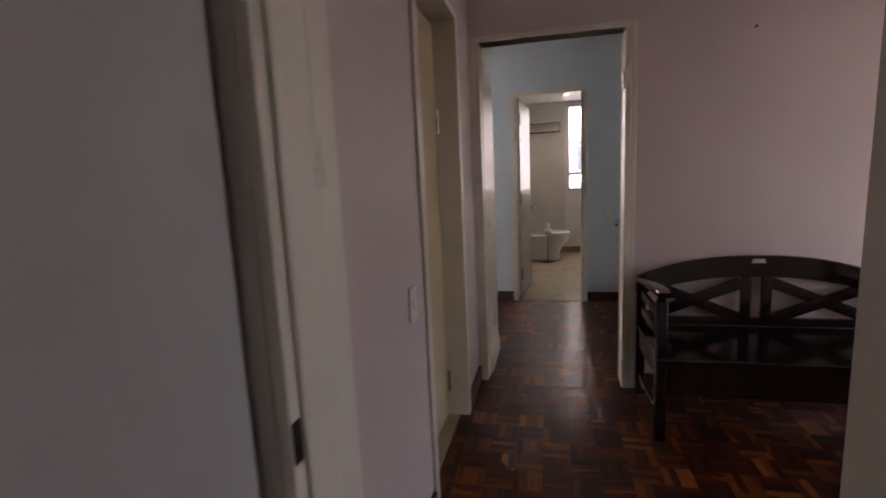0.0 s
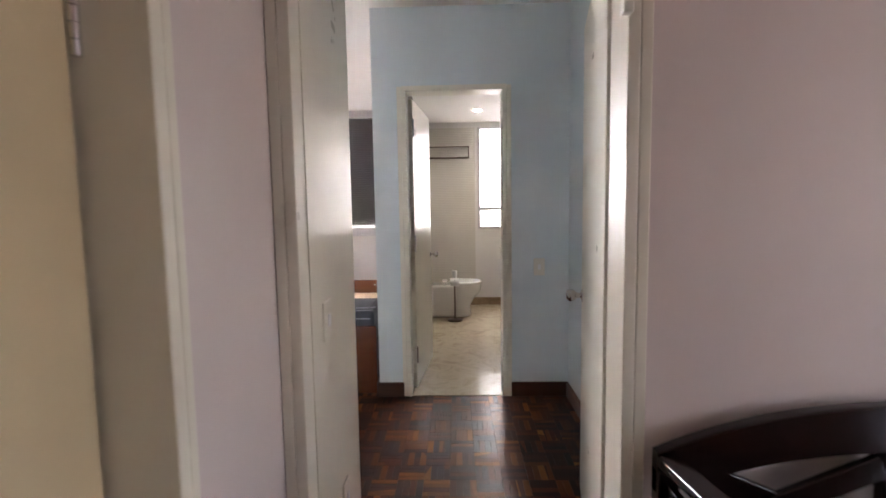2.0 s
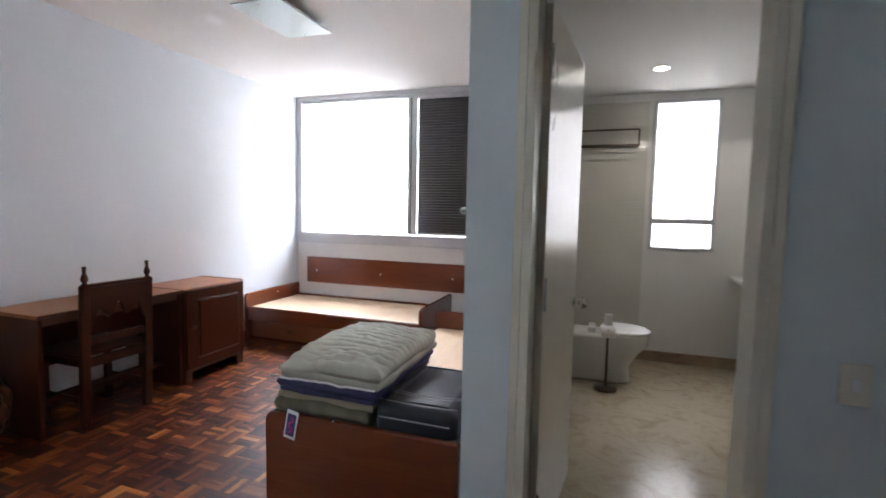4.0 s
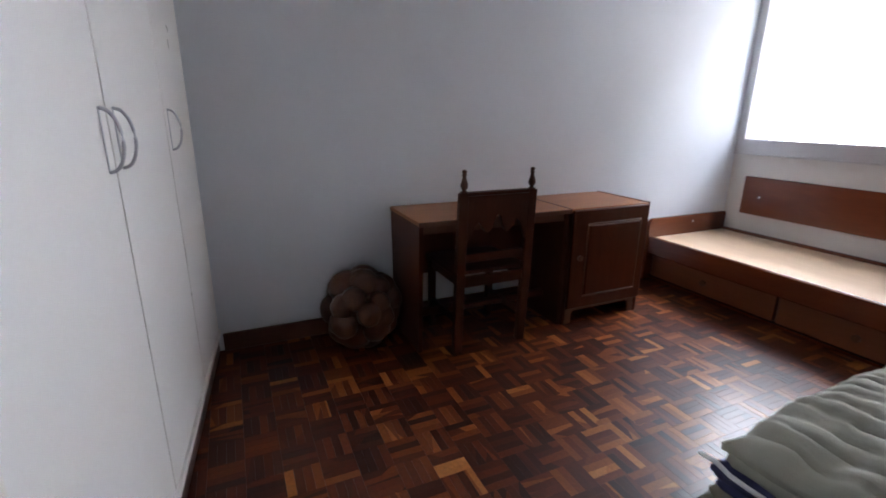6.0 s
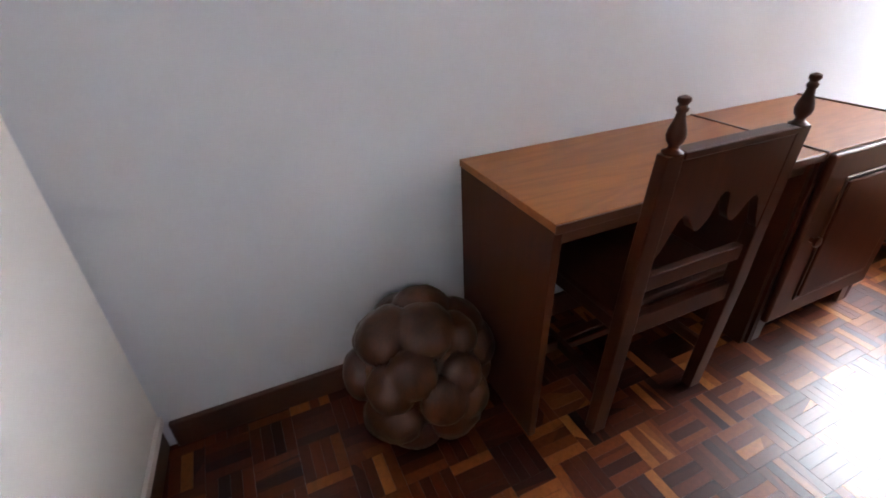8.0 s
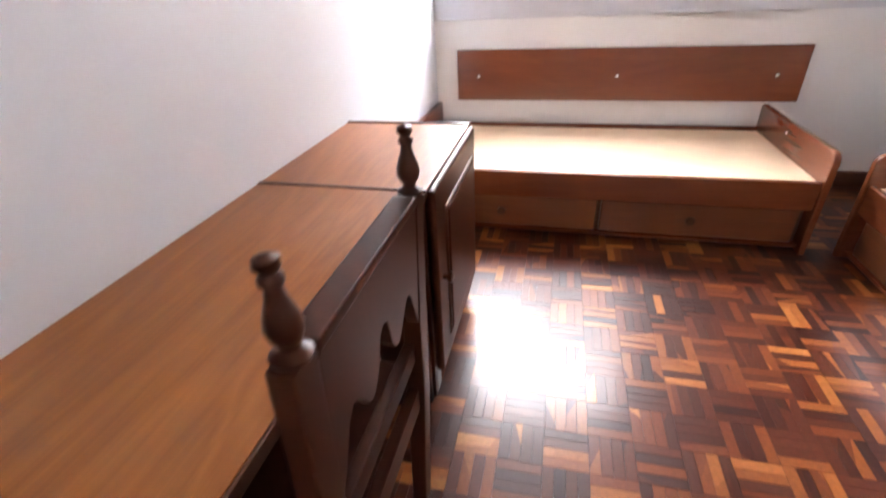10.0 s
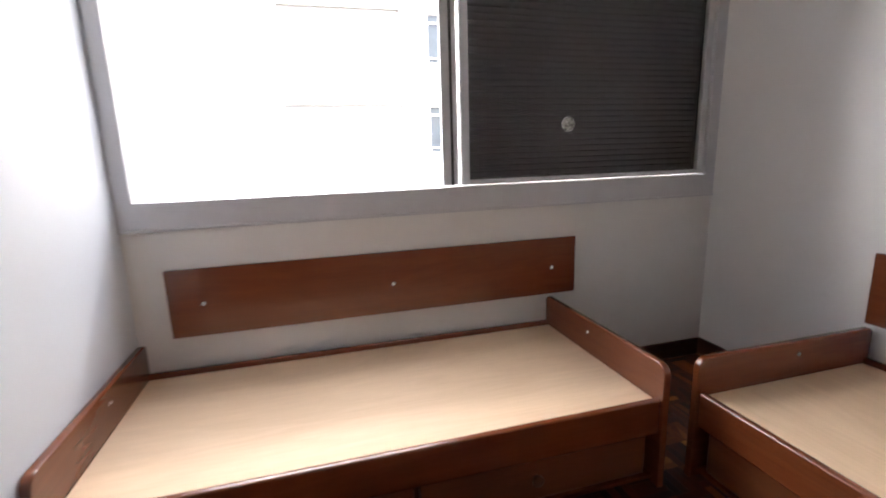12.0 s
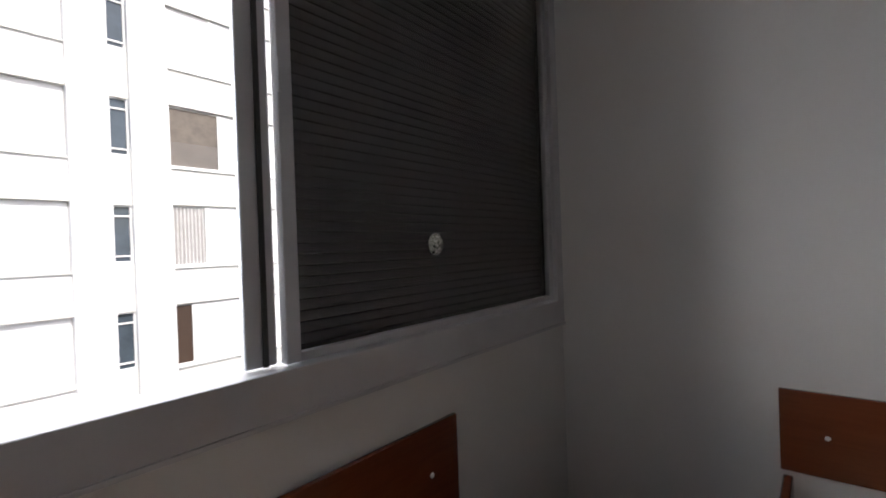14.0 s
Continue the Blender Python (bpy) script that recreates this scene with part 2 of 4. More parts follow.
def cyl(bm, a, b, r0, r1=None, seg=16):
    a, b = Vector(a), Vector(b)
    d = b - a
    r = bmesh.ops.create_cone(bm, cap_ends=True, segments=seg, radius1=r0, radius2=r0 if r1 is None else r1, depth=d.length)
    bmesh.ops.transform(bm, matrix=Matrix.Translation((a + b) / 2) @ d.to_track_quat("Z", "Y").to_matrix().to_4x4(), verts=r["verts"])
    return bm


def lathe(bm, profile, at=(0, 0, 0), seg=16, turn=None):
    """Turns a profile of (radius, height) about z."""
    rings = []
    for r, z in profile:
        rings.append([bm.verts.new((max(r, 1e-4) * math.cos(2 * math.pi * i / seg), max(r, 1e-4) * math.sin(2 * math.pi * i / seg), z)) for i in range(seg)])
    for a, b in zip(rings, rings[1:]):
        for i in range(seg):
            bm.faces.new((a[i], a[(i + 1) % seg], b[(i + 1) % seg], b[i]))
    bm.faces.new(rings[0][::-1])
    bm.faces.new(rings[-1])
    verts = [v for ring in rings for v in ring]
    m = Matrix.Translation(at) @ (turn.to_4x4() if turn else Matrix())
    bmesh.ops.transform(bm, matrix=m, verts=verts)
    return bm


def plate(outline, t0, t1, axis="y", bevel=0.0):
    """A board of the given outline, thick from t0 to t1 along an axis. Outline in (x, z), (y, z) or (x, y)."""
    bm = bmesh.new()
    place = {"y": lambda a, b, t: (a, t, b), "x": lambda a, b, t: (t, a, b), "z": lambda a, b, t: (a, b, t)}[axis]
    f = bm.faces.new([bm.verts.new(place(a, b, t0)) for a, b in outline])
    r = bmesh.ops.extrude_face_region(bm, geom=[f])
    shift = Vector(place(0, 0, t1 - t0))
    bmesh.ops.translate(bm, vec=shift, verts=[v for v in r["geom"] if isinstance(v, bmesh.types.BMVert)])
    bmesh.ops.recalc_face_normals(bm, faces=bm.faces[:])
    if bevel:
        rim = [e for e in bm.edges if all(abs(abs(f.normal.dot(shift.normalized())) - 1) < 1e-3 for f in e.link_faces[:1]) or abs(e.link_faces[-1].normal.dot(shift.normalized())) > 0.99]
        bmesh.ops.bevel(bm, geom=rim, offset=bevel, segments=2, profile=0.5, affect="EDGES")
    return bm


def arc(cx, cz, r, a0, a1, n=6):
    return [(cx + r * math.cos(radians(a0 + (a1 - a0) * i / n)), cz + r * math.sin(radians(a0 + (a1 - a0) * i / n))) for i in range(n + 1)]


def tube(points, r, seg=8):
    bm = bmesh.new()
    pts = [Vector(p) for p in points]
    rings = []
    for i, p in enumerate(pts):
        d = (pts[min(i + 1, len(pts) - 1)] - pts[max(i - 1, 0)]).normalized()
        q = d.to_track_quat("Z", "Y")
        rings.append([bm.verts.new(p + q @ Vector((r * math.cos(2 * math.pi * k / seg), r * math.sin(2 * math.pi * k / seg), 0))) for k in range(seg)])
    for a, b in zip(rings, rings[1:]):
        for k in range(seg):
            bm.faces.new((a[k], a[(k + 1) % seg], b[(k + 1) % seg], b[k]))
    bm.faces.new(rings[0][::-1])
    bm.faces.new(rings[-1])
    return bm


def mesh_of(name, bm, mat, smooth=True):
    me = bpy.data.meshes.new(name)
    bmesh.ops.recalc_face_normals(bm, faces=bm.faces[:])
    normals = []
    if smooth and len(bm.faces) < 2500:
        # flat faces stay flat beside their rounded edges
        size = {f: f.calc_area() for f in bm.faces}
        for f in bm.faces:
            for corner in f.loops:
                sides = (g for g in corner.vert.link_faces if g.normal.dot(f.normal) > 0.6)
                normals.append(sum((g.normal * size[g] for g in sides), Vector((0, 0, 0))).normalized())
    bm.to_mesh(me)
    bm.free()
    me.materials.append(mat)
    if smooth:
        me.shade_smooth()
        if normals:
            me.normals_split_custom_set(normals)
        else:
            me.set_sharp_from_angle(angle=radians(38))
    return me


def part(name, bm, mat, parent, label="", smooth=True):
    ob = new(name, mesh_of(name, bm, mat, smooth))
    ob.parent = parent
    if label:
        tagged(ob, label)
    return ob


def thing(name, label, category, at=(0, 0, 0), turn=0, group=""):
    ob = new(name)
    ob.empty_display_size = 0.1
    ob.matrix_basis = pose(*at, 0, 0, turn)
    return tagged(ob, label, category, group)


def solid(name, bm, mat, label, category="", kind="structure", smooth=False):
    return tagged(new(name, mesh_of(name, bm, mat, smooth)), label, category or name.split("_")[0], kind=kind)


def walls(name, mat, label, *boxes):
    bm = bmesh.new()
    for b in boxes:
        box(bm, *b)
    return solid(name, bm, mat, label, "wall")


# ---- plan ----
D, R, W = -2.925, 0.0, 3.06            # desk wall, bath-side wall, window wall
H, HB = 2.60, 2.42                     # ceilings
WZ0, WZ1, WX0, WX1 = 1.075, 2.53, -2.86, -0.068
YD = -1.96                             # wall with the bedroom door
XL = 0.09                              # hall's wall
YO, YI = 3.42, 3.06                    # outer and inner face of the facade wall

# bedroom walls
walls("wall_desk", WALL_ROOM, "cool white painted wall behind the desk", (D - 0.15, D, -1.6, YO, 0, H))
walls("wall_window", WALL_WHITE, "white painted window wall with wide opening",
      (D, 2.1, YI, YO, 0, 0.99), (D, 0.12, YI, YO, 2.598, H + 0.3), (D, D + 0.035, YI + 0.07, YO, 0.99, 2.598), (WX1 + 0.085, 0.84, YI, YO, 0.99, 2.598),
      (0.84, 1.37, YI, YO, 0.99, 1.03), (0.84, 1.37, YI, YO, 2.35, 2.598), (1.37, 2.1, YI, YO, 0.99, 2.598), (0.12, 2.1, YI, YO, 2.598, H + 0.3))
walls("wall_bath_side", WALL_WHITE, "cool white painted partition beside the second bed", (0.0, 0.06, 0.06, YI, 0, H))
walls("wall_bath_side_inner", BATH_TILE, "white glazed tile wall inside the bathroom", (0.06, 0.12, 0.12, YI, 0, H))
walls("wall_bath_front", WALL_BLUE, "pale blue painted wall around the bathroom door",
      (0.0, 0.20, 0.0, 0.06, 0, H), (0.88, 1.30, 0.0, 0.06, 0, H), (0.20, 0.88, 0.0, 0.06, 2.07, H))
walls("wall_bath_front_inner", BATH_TILE, "white glazed tile on the bathroom side",
      (0.06, 0.20, 0.06, 0.12, 0, H), (0.88, 2.1, 0.06, 0.12, 0, H), (0.20, 0.88, 0.06, 0.12, 2.07, H))
walls("wall_bath_right", BATH_TILE, "white glazed tile wall of the bathroom", (2.1, 2.2, 0.06, YO, 0, H))
walls("wall_vestibule_left", CREAM, "cream painted wall inside the bedroom door", (0.05, 0.155, YD + 0.06, -1.38, 0, H))
walls("wall_vestibule_right", WALL_BLUE, "pale blue wall behind the open bedroom door", (1.30, 1.40, YD + 0.06, 0.06, 0, H))
walls("wall_niche_back", WALL_BLUE, "pale blue wall of the recess by the wardrobe", (-1.02, 0.05, -1.60, -1.49, 0, H))
walls("wall_stub", WALL_BLUE, "pale blue wall end beside the wardrobe", (-1.06, -0.990, -1.49, -1.000, 0, H))
walls("wall_wardrobe_back", WALL_ROOM, "plain wall behind the wardrobe", (D - 0.15, -1.02, -1.7, -1.60, 0, H))
# hall walls
walls("wall_hall_left", WALL_HALL, "mauve white painted hall wall", (-0.06, XL, -4.06, -3.16, 0, H), (-0.06, XL, -2.40, YD, 0, H), (-0.06, XL, -3.16, -2.40, 2.07, H))
walls("wall_bedroom_door", WALL_HALL, "mauve white wall around the bedroom door",
      (-0.06, 0.12, YD, YD + 0.06, 0, H), (1.00, 2.17, YD, YD + 0.06, 0, H), (0.12, 1.00, YD, YD + 0.06, 2.06, H))
walls("wall_bedroom_door_back", WALL_BLUE, "pale blue back of the door wall", (1.00, 1.30, YD + 0.06, YD + 0.10, 0, H), (0.156, 1.00, YD + 0.06, YD + 0.10, 2.06, H))
# right run carried unseen to x = 3.4 to block lamp light off the bench wall
walls("wall_entry", WALL_HALL, "mauve white wall around the entry opening, lengthened unseen to shade the hall", (1.052, 3.4, -4.08, -3.93, 0, H), (XL, 1.052, -4.08, -3.93, 2.12, H))
walls("wall_entry_left", WALL_HALL, "mauve white wall of the entry room", (-0.20, -0.045, -6.6, -3.95, 0, H))
walls("wall_entry_back", WALL_HALL, "plain wall closing the entry room", (-0.20, 2.3, -6.75, -6.6, 0, H))
walls("wall_entry_right", WALL_HALL, "plain wall of the entry room", (2.2, 2.3, -6.6, -5.1, 0, H))
walls("wall_side_room", WALL_WHITE, "white walls of the side room behind the ajar door",
      (-2.6, -0.06, -4.05, -3.95, 0, H), (-2.6, -2.5, -3.95, -1.7, 0, H))
# the unseen east opening at x = 8 is made up for the side fill lamp
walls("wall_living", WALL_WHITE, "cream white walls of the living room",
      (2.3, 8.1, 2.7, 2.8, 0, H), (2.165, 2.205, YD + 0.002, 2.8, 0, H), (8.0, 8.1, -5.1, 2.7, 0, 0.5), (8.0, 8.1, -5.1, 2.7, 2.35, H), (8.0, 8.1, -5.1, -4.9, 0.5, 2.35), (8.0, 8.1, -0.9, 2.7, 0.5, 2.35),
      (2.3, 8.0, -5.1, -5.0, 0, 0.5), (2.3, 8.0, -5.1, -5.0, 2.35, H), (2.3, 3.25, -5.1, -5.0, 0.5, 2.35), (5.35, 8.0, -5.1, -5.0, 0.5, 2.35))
solid("ceiling", boxed(D - 0.2, 1.4, -6.7, YO, H, H + 0.15), CEILING, "white painted plaster ceiling", "ceiling")
solid("ceiling_living", boxed(1.4, 8.1, -6.7, 2.8, H, H + 0.15), CEILING, "white painted living room ceiling", "ceiling")
solid("ceiling_bath", boxed(0.12, 2.1, 0.12, YI, HB, HB + 0.03), CEILING, "white plaster bathroom ceiling", "ceiling")
solid("floor_slab", boxed(D - 0.15, 8.1, -6.7, YO, -0.25, -0.012), GROUT, "dark joint bed under the parquet", "floor")
solid("floor_bath", boxed(0.20, 2.1, 0.0, YI, -0.012, 0.004), BATH_FLOOR, "beige marble bathroom floor", "floor")
solid("floor_living", boxed(2.35, 8.0, -5.0, 2.7, -0.012, 0.0), wood("dark_living_floor", (0.05, 0.016, 0.008), (0.12, 0.035, 0.016), "x", 0.2), "dark varnished living room floor", "floor")
solid("floor_entry", boxed(-0.045, 2.2, -6.6, -4.62, -0.012, 0.0), wood("dark_entry_floor", (0.05, 0.016, 0.008), (0.12, 0.035, 0.016), "y", 0.2), "dark varnished entry floor", "floor")
solid("floor_side_room", boxed(-2.5, 0.05, -3.95, -1.7, -0.012, 0.002), BATH_FLOOR, "beige stone floor of the side room", "floor")


def baseboards(name, mat, *runs):
    bm = bmesh.new()
    for r in runs:
        box(bm, *r, bevel=0.004, seg=1)
    return solid(name, bm, mat, "dark varnished wooden baseboard", "baseboard")


BH = 0.10
baseboards("baseboard_bedroom", BASE_WOOD, (D, D + 0.018, -0.82, W, 0, BH), (D + 0.018, R - 0.018, W - 0.018, W, 0, BH), (R - 0.018, R, 0.0, W, 0, BH))
baseboards("baseboard_bath_wall", BASE_WOOD, (-0.018, 0.172, -0.018, 0.0, 0, BH), (0.912, 1.30, -0.018, 0.0, 0, BH), (1.282, 1.30, YD + 0.10, -0.018, 0, BH))
baseboards("baseboard_hall", BASE_WOOD, (XL, XL + 0.018, -2.36, YD, 0, BH), (1.05, 2.165, YD - 0.018, YD, 0, BH), (XL, XL + 0.018, -3.80, -3.19, 0, BH))
baseboards("baseboard_vestibule", CREAM, (0.155, 0.167, YD + 0.115, -1.38, 0, BH))
baseboards("baseboard_bath", stone("brown_marble_skirting", (0.22, 0.15, 0.09), (0.32, 0.23, 0.15)), (0.12, 2.1, YI - 0.015, YI, 0.004, 0.10), (0.12, 0.135, 0.9, YI - 0.015, 0.004, 0.10))
sky_card = solid("backdrop_sky", boxed(-150, 150, 62, 62.2, -6, 75), glowing("overcast_sky_glow", (0.88, 0.94, 1.0), 4.8), "even white overcast sky in the distance", "sky")
solid("backdrop_ground", boxed(-400, 400, 3.6, 900, -30.2, -30), GROUND, "grey city ground far below", "ground")

# ---- doors and frames ----
def door_frame(name, x0, x1, y0, y1, top, trim=0.045, proud=0.014, mat=CREAM, along="x"):
    """Jambs, head and slim trims of a doorway; x0..x1 is the opening, y0..y1 the wall's thickness."""
    f = thing(name, "cream painted wooden door frame", "door frame")
    f["kind"] = "structure"
    put = (lambda a, b, c, d, e, g: boxed(a, b, c, d, e, g, bevel=0.004)) if along == "x" else (lambda a, b, c, d, e, g: boxed(c, d, a, b, e, g, bevel=0.004))
    part("jamb", put(x0, x0 + 0.03, y0 - proud, y1 + proud, 0, top), mat, f)
    part("jamb", put(x1 - 0.03, x1, y0 - proud, y1 + proud, 0, top), mat, f)
    part("head", put(x0, x1, y0 - proud, y1 + proud, top - 0.0, top + 0.03), mat, f)
    for side in (y0 - proud, y1):
        part("trim", put(x0 - trim, x0 - 0.0005, side + 0.001, side + proud, 0, top + trim), mat, f)
        part("trim", put(x1 + 0.0005, x1 + trim, side + 0.001, side + proud, 0, top + trim), mat, f)
        part("trim", put(x0, x1, side + 0.001, side + proud, top + 0.031, top + trim), mat, f)
    return f


def knob_set(parent, at, way):
    """A round chrome knob on its rosette, standing out along way."""
    w, q = Vector(way), Vector(way).to_track_quat("Z", "Y").to_matrix()
    k = part("knob", lathe(bmesh.new(), [(0.012, 0), (0.012, 0.025), (0.020, 0.032), (0.027, 0.042), (0.027, 0.055), (0.020, 0.066), (0.006, 0.07)], at, 18, q), CHROME, parent, "faceted chrome door knob")
    part("rosette", lathe(bmesh.new(), [(0.028, -0.001), (0.028, 0.004), (0.02, 0.008)], at, 18, q), CHROME, k)
    return k


door_frame("door_frame_bedroom", 0.122, 0.985, YD, YD + 0.10, 2.06, 0.03)
door_frame("door_frame_bath", 0.195, 0.885, 0.0, 0.12, 2.065, 0.03)
door_frame("door_frame_side", -3.165, -2.392, -0.06, XL, 2.065, 0.024, along="y")
f = door_frame("door_frame_entry", 0.063, 1.05, -4.08, -3.93, 2.11, 0.04)
part("lining", boxed(0.064, 0.0925, -3.915, -3.82, 0, 2.11, bevel=0.003), CREAM, f)
part("door_stop", boxed(0.094, 0.106, -4.062, -4.035, 0, 2.10, bevel=0.004), CREAM, f)
part("strike_plate", boxed(0.0935, 0.0955, -4.092, -4.066, 0.80, 0.88), BLACK, f, "black lock strike plate")


def leaf(name, label, width, hinge, turn, mat, knob_z=0.91, height=2.045, knob_sides=(1, -1), hinges=((-0.02, 0.25), (-0.02, 1.05), (-0.02, 1.85))):
    """A flush door leaf; the hinge is its local origin and it runs along its local x."""
    d = thing(name, label, "door", hinge, turn)
    panel = part("panel", boxed(0.004, width, -0.0175, 0.0175, 0.008, height, bevel=0.003), mat, d)
    for s in knob_sides:
        knob_set(d, (width - 0.06, 0.0175 * s, knob_z), (0, s, 0))
    part("latch_plate", boxed(width - 0.001, width + 0.002, -0.011, 0.011, knob_z - 0.07, knob_z + 0.07), CHROME, d)
    for y, z in hinges:
        knuckles = bmesh.new()
        for k in range(5):
            cyl(knuckles, (0.0, y, z - 0.06 + k * 0.024), (0.0, y, z - 0.06 + k * 0.024 + 0.022), 0.008)
        part("hinge", knuckles, CHROME, d)
    return d


leaf("door_bedroom", "cream painted bedroom door standing wide open", 0.80, (0.965, YD + 0.115, 0), 79, CREAM)
leaf("door_bath", "cream gloss bathroom door standing open", 0.72, (0.235, 0.135, 0.004), 84, CREAM)
leaf("door_side", "ochre painted side door standing ajar", 0.70, (-0.030, -2.428, 0.002), -91, OCHRE, knob_sides=(), hinges=((0.026, 0.20), (0.026, 1.58)))
leaf("door_entry", "grey painted entry door opened against wall", 0.80, (0.022, -4.12, 0), -92, plain("grey_gloss_paint", (0.50, 0.50, 0.50), 0.35, 0.04), knob_sides=(1,))
dh = thing("door_holder", "small ivory door stop clip on the door frame", "door fitting", (0.947, YD - 0.02, 1.735))
part("body", boxed(-0.012, 0.012, -0.02, 0.012, 0, 0.1, bevel=0.005), PLASTIC, dh)
part("clip", tube([(-0.004, -0.02, 0.02), (-0.02, -0.03, 0.04), (-0.02, -0.03, 0.08), (-0.004, -0.02, 0.095)], 0.004), PLASTIC, dh)


def switch(name, at, turn, label="ivory plastic light switch plate on wall"):
    s = thing(name, label, "light switch", at, turn)
    part("plate", boxed(-0.037, 0.037, -0.009, 0, -0.058, 0.058, bevel=0.004), PLASTIC, s)
    part("rocker", boxed(-0.010, 0.010, -0.014, -0.009, -0.018, 0.018, bevel=0.002), CARD, s)
    return s


switch("light_switch", (XL, -3.34, 0.89), 90)
switch("light_switch", (1.10, 0.0, 0.895), 0)
switch("light_switch", (0.155, -1.77, 0.97), 90)
switch("wall_socket", (0.155, -1.62, 0.32), 90, "small ivory wall socket near the baseboard")
nl = thing("wall_nail", "small dark nail in the hall wall", "nail", (1.577, YD, 1.99))
part("shaft", cyl(bmesh.new(), (0, 0, 0), (0, -0.02, 0), 0.003), BLACK, nl)
part("head", cyl(bmesh.new(), (0, -0.02, 0), (0, -0.022, 0), 0.007), BLACK, nl)

# ---- bedroom window ----
win = thing("window_1", "wide grey aluminium window with dark shutter half", "window")
win["kind"] = "structure"
yf0, yf1 = W - 0.012, W + 0.075
part("sill_frame", boxed(D + 0.001, R - 0.003, yf0, yf1, 0.958, 1.071, bevel=0.004), ALU, win)
part("sill_lip", boxed(D + 0.001, R - 0.003, yf0 - 0.006, yf0 + 0.01, 0.952, 0.964, bevel=0.002), ALU, win)
part("track", boxed(WX0, WX1, yf0 + 0.03, yf1 + 0.02, 1.05, 1.068, bevel=0.003), ALU, win)
part("frame_side", boxed(D + 0.001, WX0, yf0, yf1, 1.056, 2.55, bevel=0.004), ALU, win)
part("frame_side", boxed(WX1, R - 0.003, yf0, yf1, 1.056, 2.55, bevel=0.004), ALU, win)
part("frame_top", boxed(D + 0.001, R - 0.003, yf0, yf1, 2.551, 2.597, bevel=0.004), ALU, win)
part("frame_top_lip", boxed(WX0, WX1, yf0 + 0.02, yf1 + 0.02, 2.525, 2.55, bevel=0.003), ALU, win)


def sash(x0, x1, y, mat=ALU, stile=0.04):
    s = part("sash", boxed(x0, x0 + stile, y - 0.014, y + 0.014, 1.077, 2.524, bevel=0.004), mat, win)
    part("stile", boxed(x1 - stile, x1, y - 0.014, y + 0.014, 1.077, 2.524, bevel=0.004), mat, s)
    part("rail", boxed(x0 + stile, x1 - stile, y - 0.012, y + 0.012, 1.077, 1.10, bevel=0.003), mat, s)
    part("rail", boxed(x0 + stile, x1 - stile, y - 0.012, y + 0.012, 2.50, 2.524, bevel=0.003), mat, s)
    return s


# the open half shows daylight; the other half holds the glass sash before a dark shutter
s1 = sash(-1.475, WX1 - 0.002, W + 0.02)
pane = part("pane", boxed(-1.435, WX1 - 0.042, W + 0.018, W + 0.022, 1.10, 2.50), GLASS, s1, "clear window glass")
pane.visible_shadow = False
part("latch", boxed(-1.478, -1.468, W - 0.004, W + 0.006, 1.72, 1.80, bevel=0.002), ALU, s1)
part("mullion", boxed(-1.562, -1.482, W + 0.035, W + 0.054, 1.077, 2.524, bevel=0.005), ALU, win)
part("mullion_seal", boxed(-1.520, -1.508, W + 0.029, W + 0.035, 1.077, 2.524), ALU_DARK, win)
shutter = part("shutter_frame", boxed(-1.44, -1.425, W + 0.05, W + 0.075, 1.077, 2.524), ALU_DARK, win, "dark shutter frame")
part("side_channel", boxed(WX1 - 0.035, WX1 - 0.003, W + 0.045, W + 0.075, 1.077, 2.524), ALU_DARK, shutter)
# unseen plate added so no outside light leaks between the slats
part("backing", boxed(-1.43, WX1 - 0.034, W + 0.066, W + 0.072, 1.077, 2.524), ALU_DARK, shutter)
slat_mesh = mesh_of("slat", plate([(0.012, 0), (0.0022, 0.002), (0.0, 0.009), (0.0, 0.0195), (0.0022, 0.0265), (0.012, 0.0285)], -1.425, WX1 - 0.036, "x"), SLAT)
for i in range(50):
    o = new("slat", slat_mesh)
    o.parent = shutter
    o.location = (0, W + 0.052, 1.078 + i * 0.0288)
kn = thing("shutter_knob", "round crystal knob with coloured facets on shutter glass", "knob", (-0.912, W + 0.016, 1.352))
part("disc", lathe(bmesh.new(), [(0.034, 0), (0.034, 0.006), (0.028, 0.014), (0.012, 0.02), (0.003, 0.021)], (0, 0, 0), 12, Vector((0, -1, 0)).to_track_quat("Z", "Y").to_matrix()), plain("crystal_facets", (0.42, 0.43, 0.38), 0.15, 0.95, 80, 160, 0.0, metal=0.2), kn)
part("ring", lathe(bmesh.new(), [(0.037, -0.003), (0.037, 0.003), (0.034, 0.003)], (0, 0, 0), 20, Vector((0, -1, 0)).to_track_quat("Z", "Y").to_matrix()), CHROME, kn)

# ---- bathroom window ----
bw = thing("window_2", "tall aluminium bathroom window with tilting lower pane", "window")
bw["kind"] = "structure"
for x0, x1, z0, z1 in ((0.84, 0.87, 1.03, 2.35), (1.34, 1.37, 1.03, 2.35), (0.87, 1.34, 1.03, 1.055), (0.87, 1.34, 2.325, 2.35), (0.87, 1.34, 1.265, 1.31)):
    part("frame_bar", boxed(x0, x1, W - 0.01, W + 0.05, z0, z1, bevel=0.003), ALU, bw)
for z0, z1 in ((1.055, 1.265), (1.31, 2.325)):
    p = part("pane", boxed(0.87, 1.34, W + 0.018, W + 0.022, z0, z1), GLASS, bw)
    p.visible_shadow = False
part("latch", boxed(1.09, 1.20, W - 0.03, W - 0.011, 1.30, 1.315, bevel=0.003), ALU, bw)

